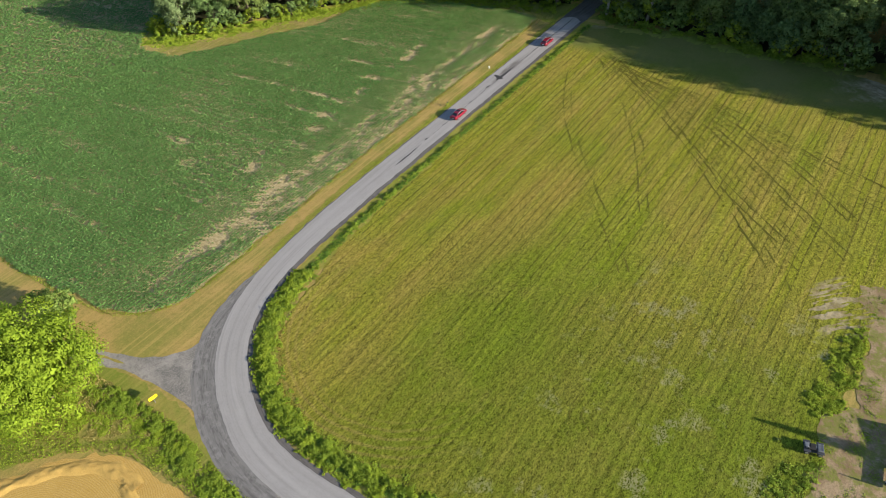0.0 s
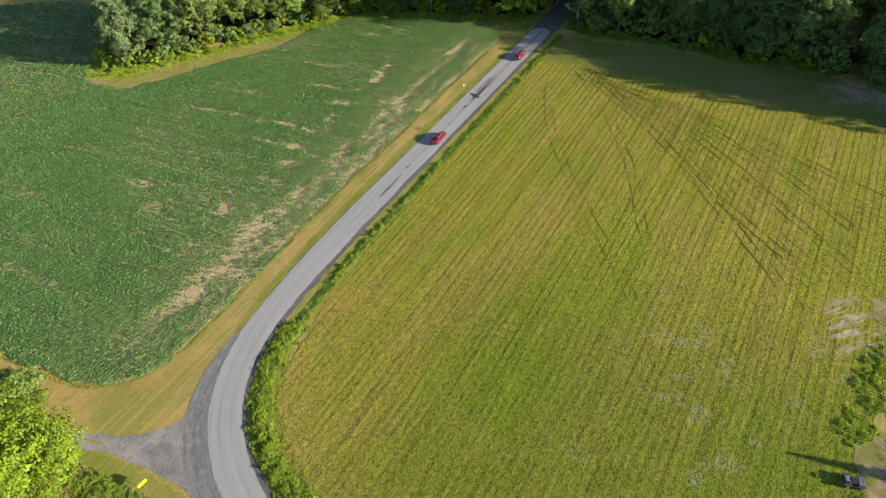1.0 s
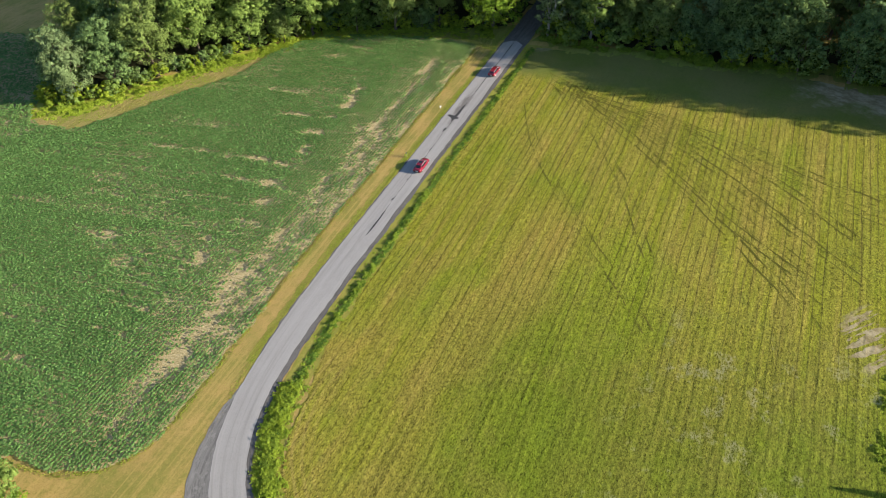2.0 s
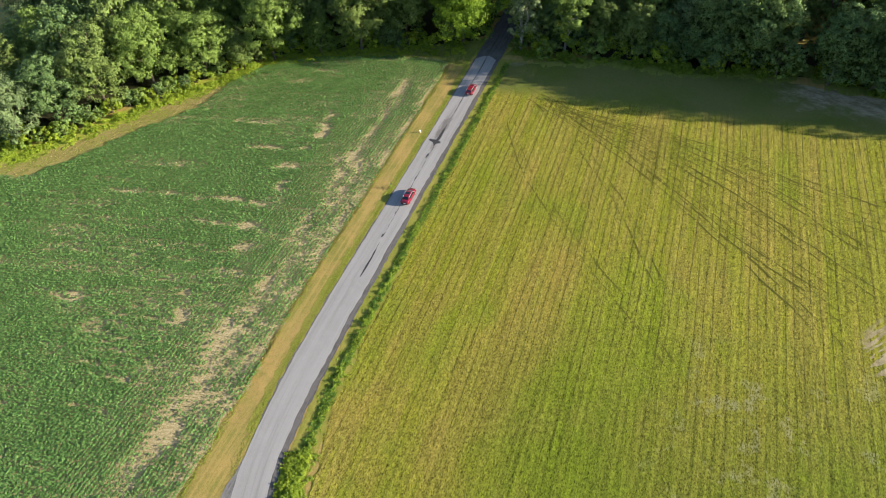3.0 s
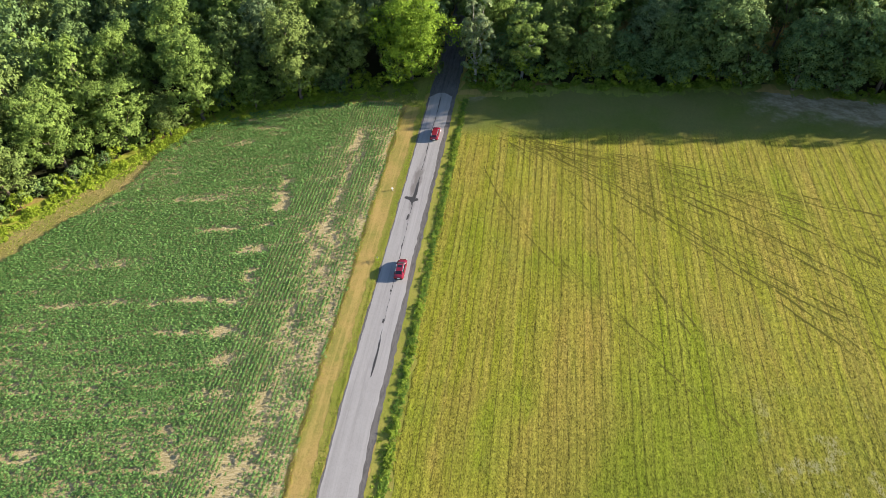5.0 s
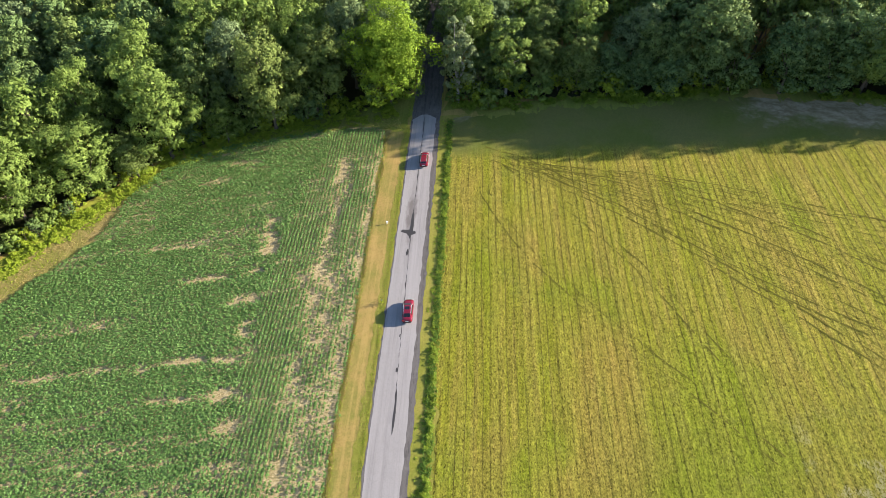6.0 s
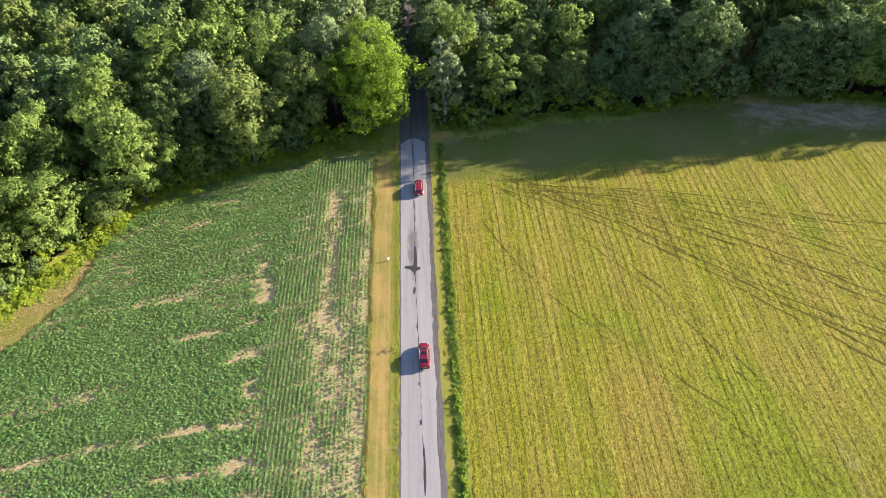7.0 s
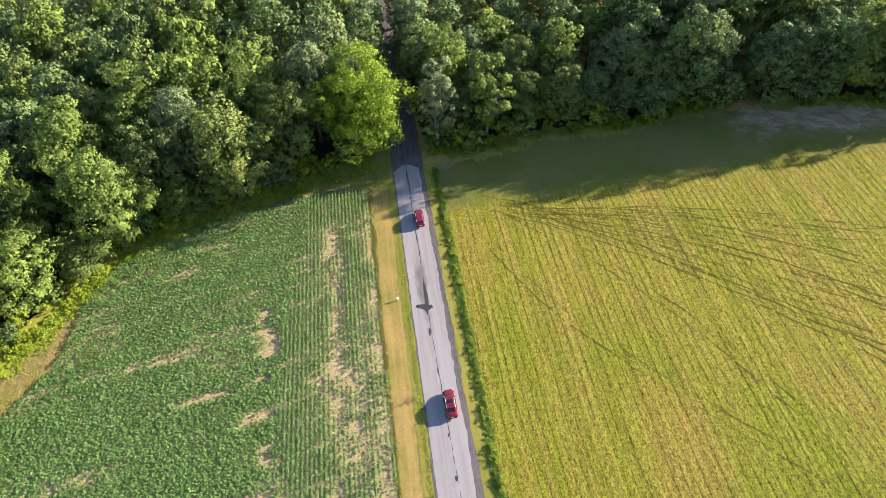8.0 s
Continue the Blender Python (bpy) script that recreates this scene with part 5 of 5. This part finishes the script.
def make_car(m, label, saloon):
    car = empty("car", m, label, "car", "red cars on the road")
    tail = -2.38 if saloon else -2.25
    deck = 1.02 if saloon else 0.98
    body = car_body([(tail, 0.70, 0.42, 0.82), (tail + 0.10, 0.84, 0.30, deck - 0.06), (tail + 0.45, 0.90, 0.24, deck), (-1.4, 0.92, 0.22, 0.98), (-0.5, 0.92, 0.20, 0.95), (0.5, 0.92, 0.20, 0.95), (1.15, 0.92, 0.22, 0.95), (1.75, 0.90, 0.24, 0.86), (2.15, 0.84, 0.28, 0.74), (2.35, 0.66, 0.36, 0.60)])
    part("body", body, CAR_RED, car, smooth=True)
    # cabin: from the rear screen's foot over the roof to the windscreen's foot
    back = -1.78 if saloon else -2.05
    cabin = [(back, 0.70, 0.72, 0.97), (back + (0.62 if saloon else 0.35), 0.80, 0.60, 1.36), (-0.55, 0.82, 0.60, 1.45), (0.15, 0.82, 0.60, 1.44), (0.55, 0.81, 0.58, 1.37), (1.28, 0.74, 0.70, 0.96)]
    bm = bmesh.new()
    loft(bm, [[(-w, y, 0.90), (w, y, 0.90), (t, y, z - 0.05), (t * 0.85, y, z), (-t * 0.85, y, z), (-t, y, z - 0.05)] for y, w, t, z in cabin])
    part("cabin", bm, CAR_RED, car, "red roof and pillars", smooth=False)
    y0, y1 = cabin[0][0], cabin[1][0]
    part("windscreen", pane([(-0.60, 1.24, 1.00), (0.60, 1.24, 1.00), (0.50, 0.60, 1.365), (-0.50, 0.60, 1.365)]), GLASS, car, "dark windscreen")
    part("rear_window", pane([(0.58, y0 + 0.06, 1.00), (-0.58, y0 + 0.06, 1.00), (-0.50, y1 - 0.04, 1.345), (0.50, y1 - 0.04, 1.345)]), GLASS, car, "dark rear window")
    for s in (-1, 1):
        for a, b, c, d in ((-0.28, 0.95, -0.28, 0.50), (y0 + 0.45, -0.36, y1 + 0.10, -0.36)):
            q = [(s * 0.83, a, 0.99), (s * 0.83, b, 0.99), (s * 0.635, d, 1.34), (s * 0.635, c, 1.34)]
            part("side_window", pane(q if s > 0 else q[::-1]), GLASS, car, "dark side window")
        # added pale bars draw the sky's reflection along roof edge and pillar
        bm = bmesh.new()
        for a, b in (((s * 0.66, y1 - 0.05, 1.335), (s * 0.66, 0.45, 1.395)), ((s * 0.66, 0.45, 1.395), (s * 0.86, 1.18, 0.985))):
            tube(bm, a, b, 0.035, n=6)
        part("roof_trim", bm, SKY_GLINT, car, "pale strip in place of the sky's reflection along the roof and screen pillar")
        bm = bmesh.new()
        box(bm, s * 0.93 - 0.09, s * 0.93 + 0.09, 0.78, 0.92, 0.97, 1.10, 0.03)
        part("wing_mirror", bm, CAR_RED, car)
        bm = bmesh.new()
        box(bm, s * 0.66 - 0.14, s * 0.66 + 0.14, 2.16, 2.27, 0.56, 0.68, 0.02)
        part("headlight", bm, LAMP_CLEAR, car, "clear headlight")
        bm = bmesh.new()
        box(bm, s * 0.68 - 0.13, s * 0.68 + 0.13, tail - 0.02, tail + 0.12, 0.70, 0.88, 0.02)
        part("tail_light", bm, LAMP_RED, car, "red tail light")
        wheel(car, s * 0.80, 1.42)
        wheel(car, s * 0.80, -1.38)
    for y, n in ((2.30, "front_bumper"), (tail + 0.02, "rear_bumper")):
        bm = bmesh.new()
        box(bm, -0.68, 0.68, y - 0.07, y + 0.07, 0.30, 0.44, 0.04)
        part(n, bm, TRIM, car, "black lower bumper")
    bm = bmesh.new()
    box(bm, -0.26, 0.26, tail - 0.015, tail + 0.02, 0.56, 0.68)
    part("number_plate", bm, WHITE, car, "plain white plate")
    if saloon:
        bm = bmesh.new()
        box(bm, -0.40, 0.40, -0.45, 0.20, 1.446, 1.462, 0.006)
        part("sunroof", bm, GLASS, car, "dark glass sunroof")
    return car


make_car(stand(1.3, 22.6, 0.6, 1.1, True, 0.042), "glossy red saloon car driving away along the road", True)
make_car(stand(1.2, 67.5, 0.4, 1.08, True, 0.042), "dark red hatchback car driving away along the road", False)


def arrow_sign(x, y, turn):
    """A yellow board with a black arrow, on a steel post."""
    s = empty("arrow_sign", stand(x, y, turn), "yellow bend warning board with a black arrow", "road sign")
    bm = bmesh.new()
    box(bm, -0.04, 0.04, -0.03, 0.03, -0.3, 2.05)
    part("post", bm, STEEL, s, "steel sign post")
    bm = bmesh.new()
    box(bm, -0.75, 0.75, -0.055, -0.034, 1.25, 2.0, 0.008)
    board = part("board", bm, SIGN_YELLOW, s, "yellow board")
    bm = bmesh.new()
    q = [(-0.52, 1.56), (0.10, 1.56), (0.10, 1.42), (0.55, 1.625), (0.10, 1.83), (0.10, 1.69), (-0.52, 1.69)]
    f = bm.faces.new([bm.verts.new((a, -0.058, b)) for a, b in q])
    e = bmesh.ops.extrude_face_region(bm, geom=[f])
    bmesh.ops.translate(bm, vec=(0, -0.004, 0), verts=[v for v in e["geom"] if isinstance(v, bmesh.types.BMVert)])
    part("arrow", bm, SIGN_BLACK, board, "black arrow")


arrow_sign(8.3, -75.1, 84)


def marker_post(x, y):
    s = empty("marker_post", stand(x, y, 15), "leaning wooden stake with a small pale plate on the verge", "post")
    bm = bmesh.new()
    tube(bm, (0, 0, -0.3), (0.02, 0.05, 1.35), 0.045, 0.04, 8)
    part("stake", bm, WOOD, s)
    bm = bmesh.new()
    box(bm, -0.16, 0.16, -0.02, 0.0, 0.95, 1.42, 0.004, pose(0.02, 0, 0, 4))
    part("plate", bm, STEEL, s, "small grey metal plate")
    thicket("post_weeds", [(x + 0.1, y - 0.15, 0.32, 1.3), (x - 0.1, y + 0.05, 0.3, 1.0), (x + 0.05, y + 0.25, 0.25, 0.8)], WEED_LIME, "weeds left uncut round the post", 77, 0.1)


def utility_cap(x, y):
    s = empty("utility_box", stand(x, y, 8), "small white utility marker on the mown verge", "utility box")
    bm = bmesh.new()
    tube(bm, (0, 0, -0.2), (0, 0, 0.52), 0.09, 0.09, 12)
    part("pipe", bm, WHITE, s)
    bm = bmesh.new()
    box(bm, -0.22, 0.22, -0.18, 0.18, 0.50, 0.68, 0.04)
    part("cap", bm, WHITE, s, "white rounded cap")


marker_post(-4.0, 24.9)
utility_cap(-5.4, 46.7)


def quad_bike(x, y, turn):
    q = empty("quad_bike", stand(x, y, turn, 1.05, True, 0.045), "black quad bike with racks parked at the yard's edge", "quad bike")
    for s in (-1, 1):
        for yy in (-0.85, 0.85):
            wheel(q, s * 0.74, yy, 0.34, 0.30)
            bm = bmesh.new()
            box(bm, s * 0.74 - 0.22, s * 0.74 + 0.22, yy - 0.46, yy + 0.46, 0.70, 0.78, 0.035)
            part("mudguard", bm, PLASTIC, q)
    bm = bmesh.new()
    loft(bm, [[(-w, yy, 0.32), (w, yy, 0.32), (w, yy, z), (w * 0.6, yy, z + 0.08), (-w * 0.6, yy, z + 0.08), (-w, yy, z)] for yy, w, z in ((-1.15, 0.40, 0.62), (-0.7, 0.52, 0.74), (0.1, 0.50, 0.62), (0.6, 0.52, 0.84), (1.15, 0.44, 0.70))])
    part("body", bm, PLASTIC, q)
    bm = bmesh.new()
    box(bm, -0.5, 0.5, -0.80, 0.44, 0.70, 0.93, 0.06)
    part("seat", bm, RUBBER, q, "black padded seat")
    bm = bmesh.new()
    tube(bm, (0, 0.42, 0.80), (0, 0.30, 1.10), 0.03)
    tube(bm, (-0.40, 0.20, 1.12), (0.40, 0.20, 1.12), 0.022)
    part("handlebar", bm, GREY_METAL, q)
    for y0, y1, n in ((-1.30, -0.62, "rear_rack"), (0.60, 1.15, "front_rack")):
        bm = bmesh.new()
        for k in range(6):
            xx = -0.45 + 0.18 * k
            tube(bm, (xx, y0, 1.02), (xx, y1, 1.02), 0.014, n=6)
        for yy in (y0, y1):
            tube(bm, (-0.47, yy, 1.02), (0.47, yy, 1.02), 0.018, n=6)
        for xx in (-0.25, 0.25):
            tube(bm, (xx, (y0 + y1) / 2, 0.60), (xx, (y0 + y1) / 2, 1.02), 0.018, n=6)
        part(n, bm, GREY_METAL, q, "grey tube rack")
    bm = bmesh.new()
    box(bm, -0.36, 0.36, -1.22, -0.74, 1.036, 1.16, 0.05)
    part("cargo_box", bm, GREY_METAL, q, "grey cargo box")
    bm = bmesh.new()
    box(bm, -0.72, 0.72, -0.5, 0.5, 0.44, 0.54, 0.03)
    part("footwell", bm, PLASTIC, q, "black ribbed footwell")
    bm = bmesh.new()
    box(bm, -0.62, 0.62, 0.42, 1.24, 0.80, 0.97, 0.09)
    part("hood", bm, GREY_METAL, q, "grey front hood")
    for s in (-1, 1):
        bm = bmesh.new()
        box(bm, s * 0.20 - 0.07, s * 0.20 + 0.07, 1.12, 1.19, 0.62, 0.73, 0.02)
        part("headlight", bm, LAMP_CLEAR, q, "clear headlight")


quad_bike(98.05, -24.45, -72)


def farm_wagon(x, y, turn):
    w = empty("farm_wagon", stand(x, y, turn, 1.0, True, 0.045), "old rusty wooden farm wagon in the yard", "wagon")
    bm = bmesh.new()
    for xx in (-0.8, 0.8):
        box(bm, xx - 0.06, xx + 0.06, -2.2, 2.2, 0.62, 0.78)
    for yy in (-1.4, 1.4):
        box(bm, -0.95, 0.95, yy - 0.06, yy + 0.06, 0.46, 0.62)
    tube(bm, (0, 2.2, 0.68), (0, 3.6, 0.35), 0.05)
    part("frame", bm, RUST, w, "rusty steel frame")
    plank = bmesh.new()
    box(plank, -1.1, 1.1, -0.12, 0.12, 0.78, 0.83, 0.01)
    me = bm_mesh("plank", plank, WOOD)
    for k in range(18):
        part("plank", me, WOOD, w, m=pose(0, -2.15 + 0.253 * k, 0))
    for xx in (-0.95, 0.95):
        for yy in (-1.4, 1.4):
            wheel(w, xx, yy, 0.36, 0.2)
    for yy in (-2.2, 2.2):
        bm = bmesh.new()
        for xx in (-1.0, -0.35, 0.35, 1.0):
            box(bm, xx - 0.04, xx + 0.04, yy - 0.03, yy + 0.03, 0.80, 1.7)
        for z in (1.1, 1.6):
            box(bm, -1.05, 1.05, yy + 0.03, yy + 0.06, z - 0.06, z + 0.06)
        part("stake_rack", bm, RUST, w, "rusty stake rack")


farm_wagon(108.3, -22.5, 8)


def spruce_tree(x, y, height, radius):
    """A narrow conifer with whorls of drooping boughs, added out of view for its shadow."""
    r = np.random.default_rng(221)
    t = empty("spruce_tree", stand(x, y), "unseen dark green spruce added to cast a long narrow shadow on the yard", "tree")
    bm = bmesh.new()
    tube(bm, (0, 0, -0.3), (0, 0, height * 0.96), 0.17, 0.02, 9)
    part("trunk", bm, BARK, t)
    c, n = [], []
    for z in np.arange(0.6, height, 0.16):
        reach = radius * (1 - z / height) ** 0.9
        for a in r.uniform(0, 2 * np.pi, 12):
            d = reach * np.linspace(0.1, 1.0, 7) * r.uniform(0.8, 1.08)
            c.append(np.column_stack([d * np.cos(a), d * np.sin(a), z - d * 0.22 + r.normal(0, 0.05, 7)]) + r.normal(0, 0.05, (7, 3)))
            n.append(r.normal(0, 0.5, (7, 3)) + [math.cos(a) * 0.5, math.sin(a) * 0.5, 0.9])
    c, n = np.concatenate(c), np.concatenate(n)
    v, f = leaves(c, n, r.uniform(0.14, 0.3, len(c)), r, 0.45)
    part("crown", np_mesh("crown", v, f, LEAF), LEAF, t)


# an added shed, never in view, shaped to throw the yard's broad shadow
def farm_shed(x, y, turn):
    s = empty("farm_shed", stand(x, y, turn, 0.85), "unseen weathered wooden shed with a steel roof, added to shade the yard", "shed")
    bm = bmesh.new()
    for k in range(30):
        for side in (-1, 1):
            box(bm, side * 2.5 - 0.02, side * 2.5 + 0.02, -3.6 + 0.24 * k, -3.38 + 0.24 * k, -0.4, 2.5)
    for k in range(20):
        for yy in (-3.6, 3.6):
            box(bm, -2.4 + 0.24 * k, -2.18 + 0.24 * k, yy - 0.02, yy + 0.02, -0.4, 2.6 + 0.9 * (1 - abs(-2.29 + 0.24 * k) / 2.5))
    part("wall", bm, WOOD, s)
    bm = bmesh.new()
    for side in (-1, 1):
        loft(bm, [[(0, yy, 3.55), (side * 2.9, yy, 2.42), (side * 2.9, yy, 2.47), (0, yy, 3.60)] for yy in (-3.9, 3.9)])
    part("roof", bm, STEEL, s, "grey steel roof")
    bm = bmesh.new()
    box(bm, -2.56, -2.525, -0.9, 0.9, -0.1, 2.1)
    part("door", bm, WOOD, s, "plank door")


# out of view: an added conifer that casts the yard's wedge-shaped shadow
spruce_tree(118.7, -17.1, 8.8, 2.6)
farm_shed(113.4, -16.0, 25)
